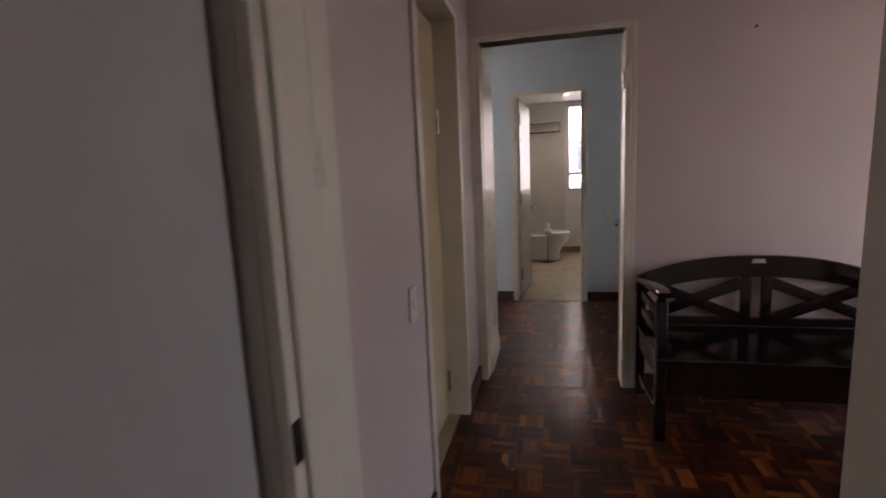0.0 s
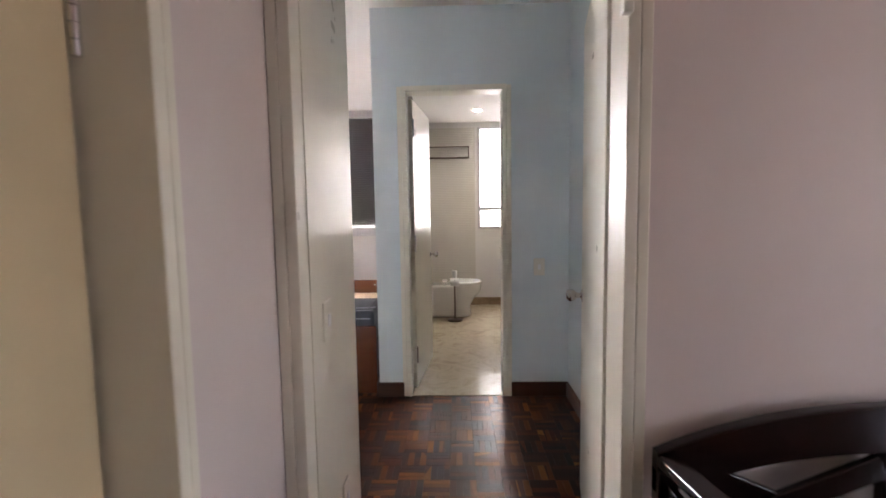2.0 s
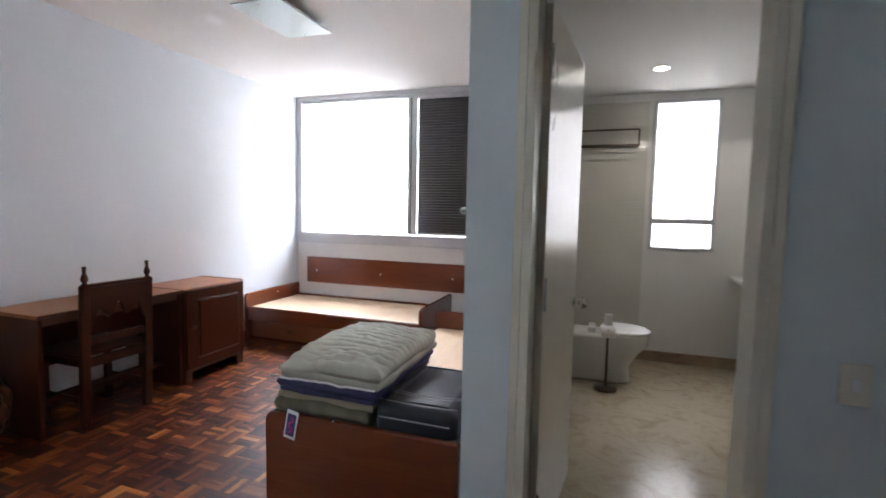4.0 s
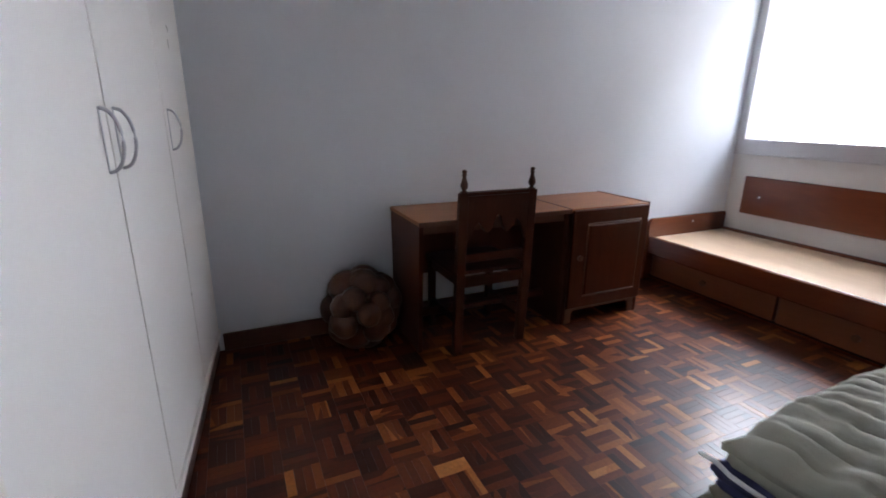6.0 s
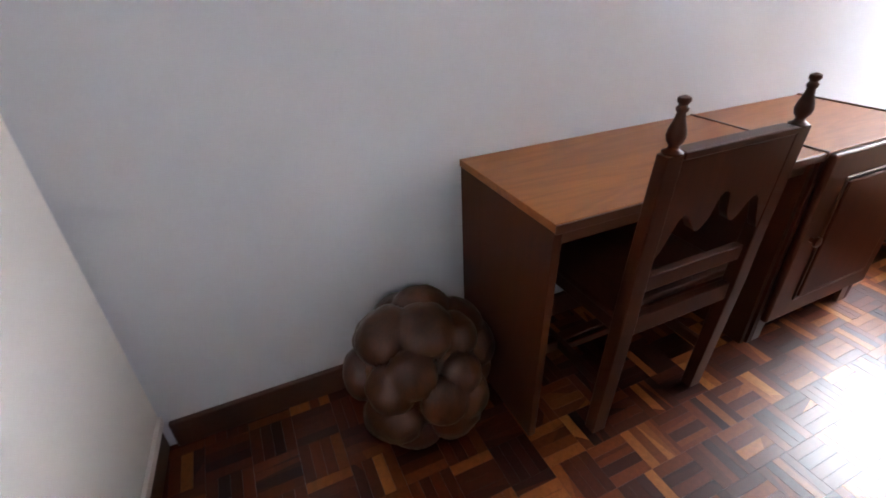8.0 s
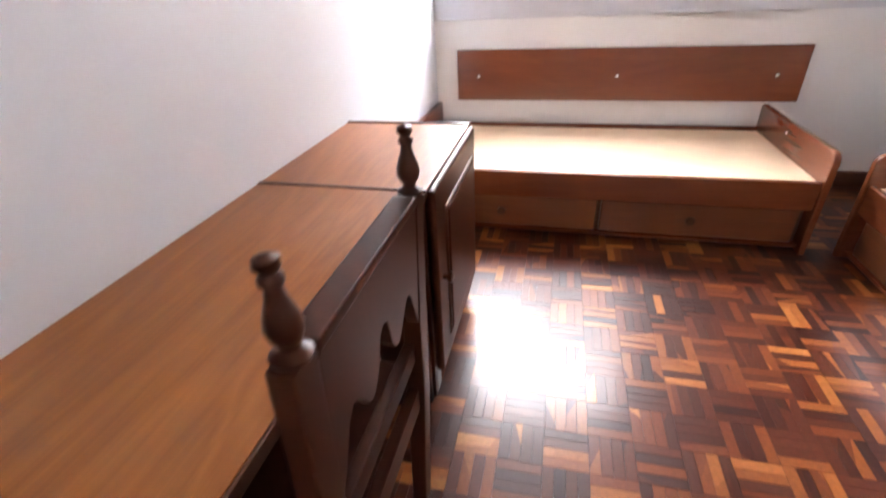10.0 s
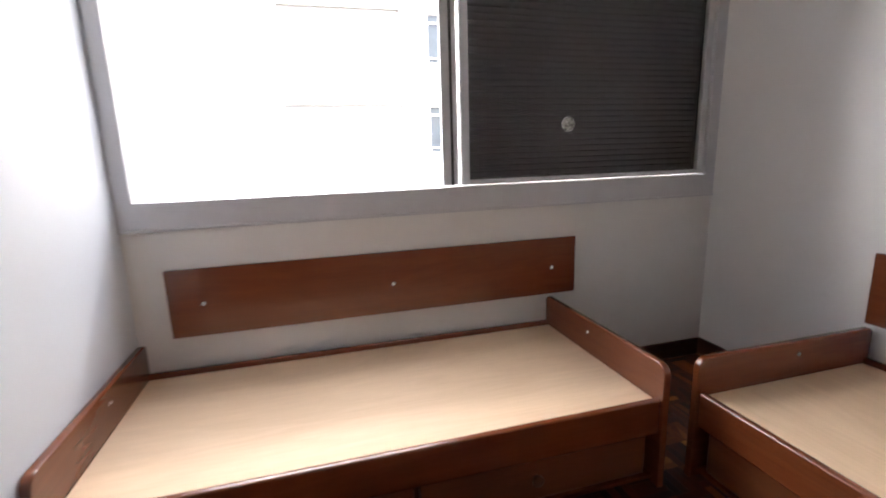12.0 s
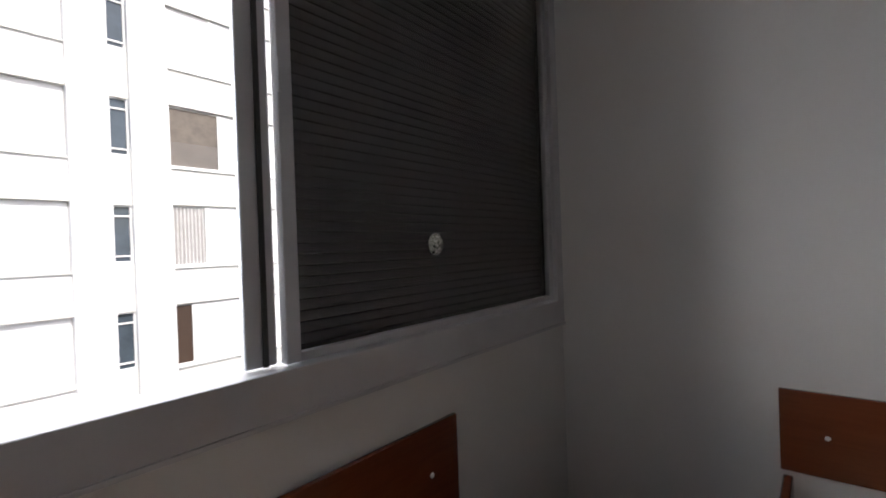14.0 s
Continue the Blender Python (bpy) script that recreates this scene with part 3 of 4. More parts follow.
# ribbed glazed tiles behind the toilet
ribs = [(W, 0.10)]
for i in range(100):
    z = 0.10 + i * 0.0225
    ribs += [(W - 0.003, z), (W - 0.0045, z + 0.008), (W - 0.0045, z + 0.013), (W - 0.003, z + 0.021)]
ribs += [(W, 0.10 + 100 * 0.0225)]
solid("wall_bath_ribbed_tiles", plate(ribs, 0.135, 0.80, "x"), BATH_TILE, "white ribbed glazed tiles on the bathroom wall", "wall")

# ---- bedroom furniture ----
def bar(a, b, w, t, bevel=0.004, up=(0, 0, 1)):
    """A squared bar from a to b, w across and t thick."""
    a, b = Vector(a), Vector(b)
    d = (b - a).normalized()
    side = d.cross(Vector(up)).normalized()
    m = Matrix((d, side, d.cross(side) * -1)).transposed().to_4x4()
    bm = boxed(-(b - a).length / 2, (b - a).length / 2, -t / 2, t / 2, -w / 2, w / 2, bevel=bevel)
    bmesh.ops.transform(bm, matrix=Matrix.Translation((a + b) / 2) @ m, verts=bm.verts[:])
    return bm


def bed(label, at, turn, length, depth, drawers):
    """A platform bed: local x along it, its drawers at local y = 0, its back at y = depth."""
    b = thing("bed", label, "bed", at, turn, "platform beds")
    t, zt = 0.030, 0.483
    outline = [(0.0, 0.0), (depth, 0.0), (depth, zt - 0.015)] + arc(depth - 0.015, zt - 0.015, 0.015, 0, 90, 3) + arc(0.045, zt - 0.045, 0.045, 90, 180, 6)
    for x in (0.0, length - t):
        part("end_board", plate(outline, x, x + t, "x", 0.006), BED_Y, b, "reddish end board with rounded corner")
    part("front_rail", boxed(t, length - t, 0.008, 0.036, 0.215, 0.350, bevel=0.008), BED_X, b)
    part("back_rail", boxed(t, length - t, depth - 0.030, depth - 0.006, 0.215, 0.358, bevel=0.004), BED_X, b)
    part("platform", boxed(t + 0.002, length - t - 0.002, 0.038, depth - 0.032, 0.318, 0.336), PLY, b, "bare pale plywood mattress base")
    part("base_panel", boxed(t, length - t, 0.075, 0.09, 0.035, 0.214), DARK_EDGE, b)
    part("plinth_lip", boxed(t, length - t, 0.03, 0.075, 0.022, 0.034), BED_X, b)
    for x0, x1, kx in drawers:
        d = part("drawer", boxed(x0, x1, 0.040, 0.074, 0.040, 0.205, bevel=0.006), DRAWER, b, "orange-brown drawer front")
        part("knob", lathe(bmesh.new(), [(0.010, 0), (0.011, 0.012), (0.021, 0.018), (0.021, 0.026), (0.012, 0.031)], (kx, 0.040, 0.130), 14, Vector((0, -1, 0)).to_track_quat("Z", "Y").to_matrix()), DARK_EDGE, d, "round dark wooden knob")
    for x in (t, length):
        for y in (depth * 0.55,):
            part("screw_cap", lathe(bmesh.new(), [(0.007, 0), (0.006, 0.003), (0.001, 0.004)], (x if x < 1 else length - t, y, 0.43), 8, Vector((1 if x < 1 else -1, 0, 0)).to_track_quat("Z", "Y").to_matrix()), CARD, b)
    return b


bed("reddish wooden platform bed with bare plywood under the window", (D + 0.004, 2.178, 0), 0, 1.913, W - 0.022 - 2.178, ((0.065, 0.985, 0.52), (1.005, 1.855, 1.41)))
bed("reddish wooden platform bed against the partition wall, loaded with bedding", (-0.885, 2.215, 0), -90, 2.165, 0.862, ((0.06, 1.07, 0.55), (1.09, 2.10, 1.6)))


def wall_panel(label, at, turn, length, caps):
    """A wall-hung wooden head panel, its back on the wall at local y = 0 and its face towards -y."""
    p = thing("headboard", label, "headboard", at, turn, "wall-hung headboards")
    part("board", boxed(0, length, -0.020, -0.001, 0.492, 0.787, bevel=0.003), BED_X, p)
    for x in caps:
        part("screw_cap", lathe(bmesh.new(), [(0.009, 0), (0.008, 0.003), (0.002, 0.005)], (x, -0.020, 0.634), 10, Vector((0, -1, 0)).to_track_quat("Z", "Y").to_matrix()), CARD, p, "white plastic screw cap")
    return p


wall_panel("long reddish wooden headboard screwed below the window", (-2.787, W, 0), 0, 1.915, (0.135, 0.951, 1.78))
wall_panel("long reddish wooden headboard screwed to the partition wall", (0.0, 2.222, 0), -90, 1.915, (0.135, 0.951, 1.78))

# desk
DY0, DY1, CY1, DX, DZ = 0.125, 1.055, 1.66, -2.465, 0.722
desk = thing("desk", "brown veneered writing desk against the wall", "desk")
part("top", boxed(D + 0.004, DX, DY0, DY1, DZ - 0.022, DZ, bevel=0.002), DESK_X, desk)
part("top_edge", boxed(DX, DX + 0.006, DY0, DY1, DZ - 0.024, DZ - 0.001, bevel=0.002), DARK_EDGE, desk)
part("side_panel", plate([(D + 0.03, 0.0), (DX - 0.02, 0.0), (DX - 0.003, DZ - 0.023), (D + 0.006, DZ - 0.023)], DY0 + 0.003, DY0 + 0.026, "y", 0.002), DESK_V_SHADED, desk)
part("side_panel", boxed(D + 0.03, DX - 0.012, DY1 - 0.026, DY1 - 0.004, 0.0, DZ - 0.023, bevel=0.002), DESK_V_SHADED, desk)
part("back_panel", boxed(D + 0.022, D + 0.036, DY0 + 0.027, DY1 - 0.027, 0.30, DZ - 0.024), DESK_V_SHADED, desk)
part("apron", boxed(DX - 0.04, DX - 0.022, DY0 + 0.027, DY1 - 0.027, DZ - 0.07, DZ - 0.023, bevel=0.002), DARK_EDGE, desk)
part("foot_rail", boxed(DX - 0.20, DX - 0.165, DY0 + 0.027, DY1 - 0.027, 0.14, 0.18, bevel=0.004), DESK_V_SHADED, desk)

# cabinet
cab = thing("cabinet", "brown wooden cabinet with one panelled door", "cabinet")
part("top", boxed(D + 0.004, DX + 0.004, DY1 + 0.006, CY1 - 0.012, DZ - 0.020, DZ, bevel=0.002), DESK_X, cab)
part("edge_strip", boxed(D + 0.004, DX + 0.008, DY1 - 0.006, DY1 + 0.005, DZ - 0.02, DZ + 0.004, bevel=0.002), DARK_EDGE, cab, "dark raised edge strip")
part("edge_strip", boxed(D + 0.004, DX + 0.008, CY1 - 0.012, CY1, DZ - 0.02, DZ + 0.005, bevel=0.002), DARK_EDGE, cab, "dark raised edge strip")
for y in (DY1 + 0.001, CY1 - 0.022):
    part("side_panel", boxed(D + 0.03, DX - 0.004, y, y + 0.021, 0.0, DZ - 0.021, bevel=0.002), DESK_V_SHADED, cab)
part("back_panel", boxed(D + 0.03, D + 0.045, DY1 + 0.023, CY1 - 0.023, 0.08, DZ - 0.022), DESK_V_SHADED, cab)
part("bottom", boxed(D + 0.046, DX - 0.005, DY1 + 0.023, CY1 - 0.023, 0.10, 0.118), DESK_V_SHADED, cab)
foot = [(DY1 + 0.024, 0.0), (DY1 + 0.07, 0.0)] + [(DY1 + 0.07 + 0.02 + 0.02 * -math.cos(radians(a)), 0.045 + 0.035 * math.sin(radians(a))) for a in range(0, 91, 15)]
foot += [(DY1 + CY1 - y, z) for y, z in foot[::-1]]
part("base_apron", plate(foot + [(CY1 - 0.024, 0.099), (DY1 + 0.024, 0.099)], DX - 0.022, DX - 0.004, "x", 0.002), DARK_EDGE, cab)
dr = part("door", boxed(DX - 0.002, DX + 0.024, DY1 + 0.012, CY1 - 0.012, 0.105, DZ - 0.006, bevel=0.010, seg=3), DESK_V_SHADED, cab, "panelled door with rounded edge")
part("panel", boxed(DX + 0.022, DX + 0.034, DY1 + 0.125, CY1 - 0.09, 0.19, DZ - 0.10, bevel=0.009, seg=3), DESK_V_SHADED, dr)
for y0, y1, z0, z1 in ((DY1 + 0.112, CY1 - 0.077, 0.178, 0.187), (DY1 + 0.112, CY1 - 0.077, DZ - 0.097, DZ - 0.088), (DY1 + 0.112, DY1 + 0.121, 0.188, DZ - 0.098), (CY1 - 0.086, CY1 - 0.077, 0.188, DZ - 0.098)):
    part("moulding", boxed(DX + 0.022, DX + 0.030, y0, y1, z0, z1, bevel=0.003), DARK_EDGE, dr)
part("knob", lathe(bmesh.new(), [(0.009, 0), (0.009, 0.01), (0.017, 0.017), (0.017, 0.025), (0.008, 0.03)], (DX + 0.024, DY1 + 0.062, 0.433), 14, Vector((1, 0, 0)).to_track_quat("Z", "Y").to_matrix()), DARK_EDGE, dr, "small dark knob")

# chair, tucked under the desk: its back stands along y, its seat towards the wall
chair = thing("chair", "dark carved wooden chair with turned finials tucked under desk", "chair", (-2.405, 0.525, 0))
S = 0.195
for s in (-1, 1):
    y = s * S
    outline = [(-0.040, 0.0), (-0.005, 0.0), (0.018, 0.42), (0.022, 0.60), (0.034, 0.868), (0.004, 0.868), (-0.014, 0.60), (-0.022, 0.42)]
    p = part("back_post", plate(outline, y - 0.024 + s * 0.004, y + 0.024 + s * 0.004, "y", 0.004), CHAIR_WOOD, chair)
    part("finial", lathe(bmesh.new(), [(0.020, 0.866), (0.022, 0.872), (0.012, 0.878), (0.010, 0.884), (0.017, 0.894), (0.0195, 0.905), (0.017, 0.918), (0.011, 0.935), (0.0085, 0.948), (0.012, 0.953), (0.012, 0.958), (0.008, 0.963), (0.013, 0.970), (0.012, 0.977), (0.003, 0.981)], (0.018, y, 0), 18), CHAIR_WOOD, p, "turned dark finial")
    part("front_leg", boxed(-0.40, -0.362, y - 0.019, y + 0.019, 0.0, 0.43, bevel=0.004), CHAIR_WOOD, chair)
    part("side_rail", boxed(-0.361, -0.020, y - 0.011, y + 0.011, 0.375, 0.428, bevel=0.003), CHAIR_WOOD, chair)
    part("side_stretcher", boxed(-0.361, -0.020, y - 0.009, y + 0.009, 0.15, 0.185, bevel=0.003), CHAIR_WOOD, chair)
n = 24
edge = []
for i in range(n + 1):
    u = -1 + 2 * i / n
    a = abs(u)
    z = 0.690 + 0.032 * math.cos(a * math.pi * 3) * (1 - 0.2 * a) - 0.055 * max(0.0, a - 0.72) / 0.28
    if a < 0.09:
        z += 0.03
    edge.append((u * (S - 0.0195), z))
crest = edge[::-1] + [(-(S - 0.0195), 0.855), (S - 0.0195, 0.855)]
bm = plate([(y, z) for y, z in crest], 0.002, 0.026, "x", 0.002)
bmesh.ops.transform(bm, matrix=Matrix.Rotation(radians(3), 4, "Y"), verts=bm.verts[:])
bmesh.ops.translate(bm, vec=(-0.038, 0, 0), verts=bm.verts[:])
part("crest_panel", bm, CHAIR_WOOD, chair, "carved crest panel with scalloped lower edge")
part("crest_cap", boxed(-0.004, 0.036, -S + 0.02, S - 0.02, 0.854, 0.872, bevel=0.004), CHAIR_WOOD, chair)
part("back_rail", boxed(-0.018, 0.006, -S + 0.02, S - 0.02, 0.505, 0.55, bevel=0.004), CHAIR_WOOD, chair)
part("rear_rail", boxed(-0.018, 0.006, -S + 0.02, S - 0.02, 0.37, 0.428, bevel=0.003), CHAIR_WOOD, chair)
part("front_rail", boxed(-0.392, -0.370, -S + 0.02, S - 0.02, 0.375, 0.428, bevel=0.003), CHAIR_WOOD, chair)
part("stretcher", boxed(-0.22, -0.20, -S + 0.01, S - 0.01, 0.155, 0.18, bevel=0.003), CHAIR_WOOD, chair)
part("seat", boxed(-0.415, -0.022, -S - 0.028, S + 0.028, 0.429, 0.450, bevel=0.007, seg=3), CHAIR_WOOD, chair)

# the burl ball
def burl_ball(at, r):
    rng = random.Random(5)
    bm = bmesh.new()
    bmesh.ops.create_icosphere(bm, subdivisions=6, radius=1.0)
    lobes = []
    for i in range(30):
        k = (i + 0.5) / 30
        a, zz = i * 2.39996 + rng.uniform(-0.25, 0.25), 1 - 2 * k
        q = math.sqrt(1 - zz * zz)
        lobes.append((Vector((q * math.cos(a), q * math.sin(a), zz + rng.uniform(-0.06, 0.06))).normalized(), rng.uniform(0.36, 0.52)))
    for v in bm.verts:
        n = v.co.normalized()
        best = max(math.sqrt(max(0.0, 1 - ((n - c).length / s) ** 2)) * s * 0.85 for c, s in lobes)
        v.co = n * r * (0.70 + best * 0.66 + 0.02 * noise.noise(n * 6) + 0.006 * noise.noise(n * 30))
    bmesh.ops.transform(bm, matrix=Matrix.Translation(at) @ Matrix.Diagonal((1, 1, 1.0, 1)), verts=bm.verts[:])
    return solid("wooden_ball", bm, BURL, "large knobbly polished burl wood ball on the floor", "ornament", kind="thing", smooth=True)


ball = burl_ball((-2.675, -0.125, 0.236), 0.232)

# wardrobe: its front runs from the desk wall to the wall stub
wy = lambda x: -0.832 - 0.085 * (x - D)
ward = thing("wardrobe", "white laminate built-in wardrobe with arched steel handles", "wardrobe", (D, wy(D), 0), math.degrees(math.atan(-0.085)))
LW = 1.90
part("carcass", boxed(0.003, LW, -0.62, -0.03, 0.0, 2.598), LAMINATE, ward)
part("plinth", boxed(0.003, LW - 0.03, -0.029, -0.012, 0.0, 0.10), BASE_WOOD, ward, "dark plinth")
part("sill_strip", boxed(0.003, LW - 0.03, -0.029, 0.004, 0.101, 0.128, bevel=0.002), LAMINATE, ward)
part("end_moulding", boxed(LW - 0.036, LW + 0.004, -0.028, 0.010, 0.0, 2.598, bevel=0.006, seg=3), CREAM, ward, "cream end moulding")
for x0, x1, hx in ((0.004, 0.526, 0.475), (0.535, 1.156, 1.105), (1.165, LW - 0.045, 1.215)):
    d = part("door", boxed(x0, x1, -0.026, -0.005, 0.131, 2.592, bevel=0.002), LAMINATE, ward)
    hx = x0 + 0.05 if x0 == 1.165 else (x1 - 0.045 if x0 > 0.1 else x1 - 0.05)
    pts = [(hx, -0.004, 1.095)] + [(hx, 0.034 * math.sin(math.pi * k / 12), 1.168 - 0.072 * math.cos(math.pi * k / 12)) for k in range(13)] + [(hx, -0.004, 1.241)]
    part("handle", tube(pts, 0.0042), STEEL, d, "arched brushed steel handle")
    part("backplate", boxed(hx - 0.004, hx + 0.004, -0.006, -0.003, 1.093, 1.243, bevel=0.001), STEEL, d)

# bedding on the second bed
def soft_slab(x0, x1, y0, y1, z0, z1, ribs=0, seed=0, wave=0.010, nx=60, ny=90):
    """A folded layer of cloth: round fold edges, a wavy body, and stitched channels across the top."""
    off = Vector((seed * 7.3, seed * 3.1, 0))
    bm = bmesh.new()
    zc, hh = (z0 + z1) / 2, (z1 - z0) / 2

    def place(u, v, top):
        x, y = x0 + (x1 - x0) * u, y0 + (y1 - y0) * v
        e = min(min(u, 1 - u) * (x1 - x0), min(v, 1 - v) * (y1 - y0))
        k = min(1.0, e / (hh * 1.1))
        h = hh * (0.25 + 0.75 * math.sqrt(max(0.0, 1 - (1 - k) ** 2)))
        w = noise.noise(Vector((x * 5, y * 5, 0)) + off) * wave + noise.noise(Vector((x * 14, y * 14, 3)) + off) * wave * 0.45
        if ribs and top:
            ph = (v + 0.022 * noise.noise(Vector((x * 6, y * 3, 5)))) * ribs
            d = abs(ph - round(ph))
            crush = max(0.0, 1 - v / 0.35)
            h += 0.003 * math.sin(math.pi * d) - 0.0055 * math.exp(-((d / 0.10) ** 2)) * (1 - 0.6 * crush)
            h += 0.034 * crush * noise.noise(Vector((x * 13, y * 17, 7)) + off) + 0.006 * noise.noise(Vector((x * 30, y * 22, 1)) + off)
            h -= hh * 0.55 * max(0.0, 1 - v / 0.5) ** 1.4
            h += 0.030 * math.sin(math.pi * v) * math.sin(math.pi * u)
        sx = 0.014 * noise.noise(Vector((y * 7, 0, seed))) * (1 if u > 0.5 else -1)
        sy = 0.014 * noise.noise(Vector((x * 7, 4, seed)))
        return Vector((x + sx, y + sy, zc + (h + w if top else -h + w * 0.5)))

    a, b = ([[bm.verts.new(place(i / nx, j / ny, top)) for j in range(ny + 1)] for i in range(nx + 1)] for top in (True, False))
    for k, g in enumerate((a, b)):
        for i in range(nx):
            for j in range(ny):
                q = (g[i][j], g[i + 1][j], g[i + 1][j + 1], g[i][j + 1])
                bm.faces.new(q if k == 0 else q[::-1])
    rim = [(i, 0) for i in range(nx)] + [(nx, j) for j in range(ny)] + [(i, ny) for i in range(nx, 0, -1)] + [(0, j) for j in range(ny, 0, -1)]
    for (i, j), (k, m) in zip(rim, rim[1:] + rim[:1]):
        bm.faces.new((a[i][j], b[i][j], b[k][m], a[k][m]))
    return bm


def blanket(name, label, mat, layers):
    """One folded cover; each layer of the fold is a part."""
    t = thing(name, label, "bedding")
    for n, args, kw in layers:
        part(n, soft_slab(*args, **kw), mat, t)
    return t


blanket("folded_blanket", "black-olive folded blanket at the bottom of the pile", QUILT_E,
        [("lower_fold", (-0.865, -0.41, 0.075, 0.76, 0.337, 0.395), dict(seed=1, wave=0.02)), ("upper_fold", (-0.875, -0.385, 0.062, 0.765, 0.375, 0.450), dict(seed=6, wave=0.026))])
blanket("folded_blanket", "faded olive ribbed blanket folded in the pile", QUILT_B,
        [("lower_fold", (-0.885, -0.42, 0.080, 0.76, 0.425, 0.480), dict(seed=2, ribs=16)), ("upper_fold", (-0.875, -0.41, 0.090, 0.76, 0.468, 0.530), dict(seed=7))])
blanket("folded_blanket", "beige folded blanket in the pile", QUILT_D, [("fold", (-0.855, -0.405, 0.105, 0.75, 0.518, 0.560), dict(seed=3))])
blanket("folded_blanket", "dark indigo folded blanket in the pile", QUILT_C,
        [("lower_fold", (-0.850, -0.39, 0.100, 0.75, 0.550, 0.585), dict(seed=4)), ("upper_fold", (-0.858, -0.38, 0.092, 0.752, 0.575, 0.618), dict(seed=8))])
quilt = blanket("folded_quilt", "sage green channel-quilted folded cover on top", QUILT,
                [("lower_fold", (-0.842, -0.368, 0.095, 0.762, 0.608, 0.658), dict(seed=9, wave=0.008)), ("top_fold", (-0.838, -0.362, 0.088, 0.758, 0.640, 0.720), dict(seed=5, ribs=15, wave=0.015))])
part("piping", tube([(-0.865 + 0.49 * k / 16, 0.066 + 0.008 * noise.noise(Vector((k * 0.7, 0, 0))), 0.632 + 0.010 * noise.noise(Vector((k * 0.5, 3, 0)))) for k in range(17)], 0.0045), CARD, quilt, "white piping along the edge")

lining = thing("folded_towel", "dark olive towel with a pale lining, drooping from the pile", "bedding")
part("cloth", soft_slab(-0.79, -0.43, 0.056, 0.30, 0.425, 0.462, seed=12, wave=0.022, nx=40, ny=30), QUILT_B, lining)
part("lining_edge", tube([(-0.56 + 0.010 * k, 0.060 + 0.003 * math.sin(k), 0.482 - 0.0045 * k - 0.00028 * k * k) for k in range(12)], 0.0045), CARD, lining, "pale lining edge")

suit = thing("suitcase", "black leatherette suitcase lying on the bed", "suitcase")
part("shell", boxed(-0.385, -0.045, 0.085, 0.60, 0.337, 0.58, bevel=0.035, seg=4), LEATHER, suit)
part("seam", boxed(-0.390, -0.040, 0.080, 0.605, 0.470, 0.478, bevel=0.002), BLACK, suit)
for dz, inset in ((0.0, 0.05),):
    loop = [(-0.385 + inset, 0.085 + inset, 0.581), (-0.045 - inset, 0.085 + inset, 0.581), (-0.045 - inset, 0.60 - inset, 0.581), (-0.385 + inset, 0.60 - inset, 0.581), (-0.385 + inset, 0.085 + inset, 0.581)]
    part("piping", tube(loop, 0.004), LEATHER, suit)
part("handle", tube([(-0.28, 0.60, 0.47), (-0.28, 0.635, 0.47), (-0.15, 0.635, 0.47), (-0.15, 0.60, 0.47)], 0.009), BLACK, suit)
for k, (inset, zz) in enumerate(((0.03, 0.5815), (0.11, 0.5805), (0.13, 0.5805))):
    arcline = [(-0.375 + 0.32 * i / 14, 0.085 + inset + 0.05 * (1 - math.sin(math.pi * (0.15 + 0.7 * i / 14))) * (1 if k else 0.4), zz) for i in range(15)]
    part("stitching", tube(arcline, 0.0016, 5), STEEL, suit, "pale stitched seam")
part("zip", tube([(-0.36, 0.078, 0.53), (-0.07, 0.078, 0.53)], 0.003), STEEL, suit, "bright zip line")

tag = thing("luggage_tag", "white card tag with magenta and indigo print hanging over bed end", "tag", (-0.745, 0.0445, 0.505), 0)
tag.matrix_basis = pose(-0.735, 0.0445, 0.505, 0, 11, 0)
part("card", boxed(-0.028, 0.028, -0.0025, 0.0, -0.125, 0.0, bevel=0.001), CARD, tag)
part("print", boxed(-0.021, 0.021, -0.0035, -0.0025, -0.112, -0.015), INDIGO, tag)
part("swirl", tube([(0.010 * math.sin(k * 0.9), -0.004, -0.03 - 0.006 * k) for k in range(12)], 0.004), PINK, tag)

# ceiling light
cl = thing("ceiling_light", "rectangular frosted greenish glass ceiling light", "ceiling lamp", (-1.55, 1.06, H))
part("base", boxed(-0.11, 0.11, -0.2, 0.2, -0.03, -0.001, bevel=0.004), CARD, cl)
part("diffuser", boxed(-0.17, 0.17, -0.28, 0.28, -0.058, -0.050, bevel=0.002), FROSTED, cl, "frosted glass plate")
for sy in (-1, 1):
    part("screw", lathe(bmesh.new(), [(0.010, -0.066), (0.010, -0.058), (0.004, -0.03)], (0, sy * 0.24, 0), 10), CHROME, cl)
hk = thing("ceiling_hook", "tiny white hook on the ceiling above the window", "hook", (-1.53, W - 0.05, H))
part("hook", tube([(0, 0, 0), (0, 0, -0.02), (0.008, 0, -0.03), (0.016, 0, -0.02)], 0.003), CARD, hk)

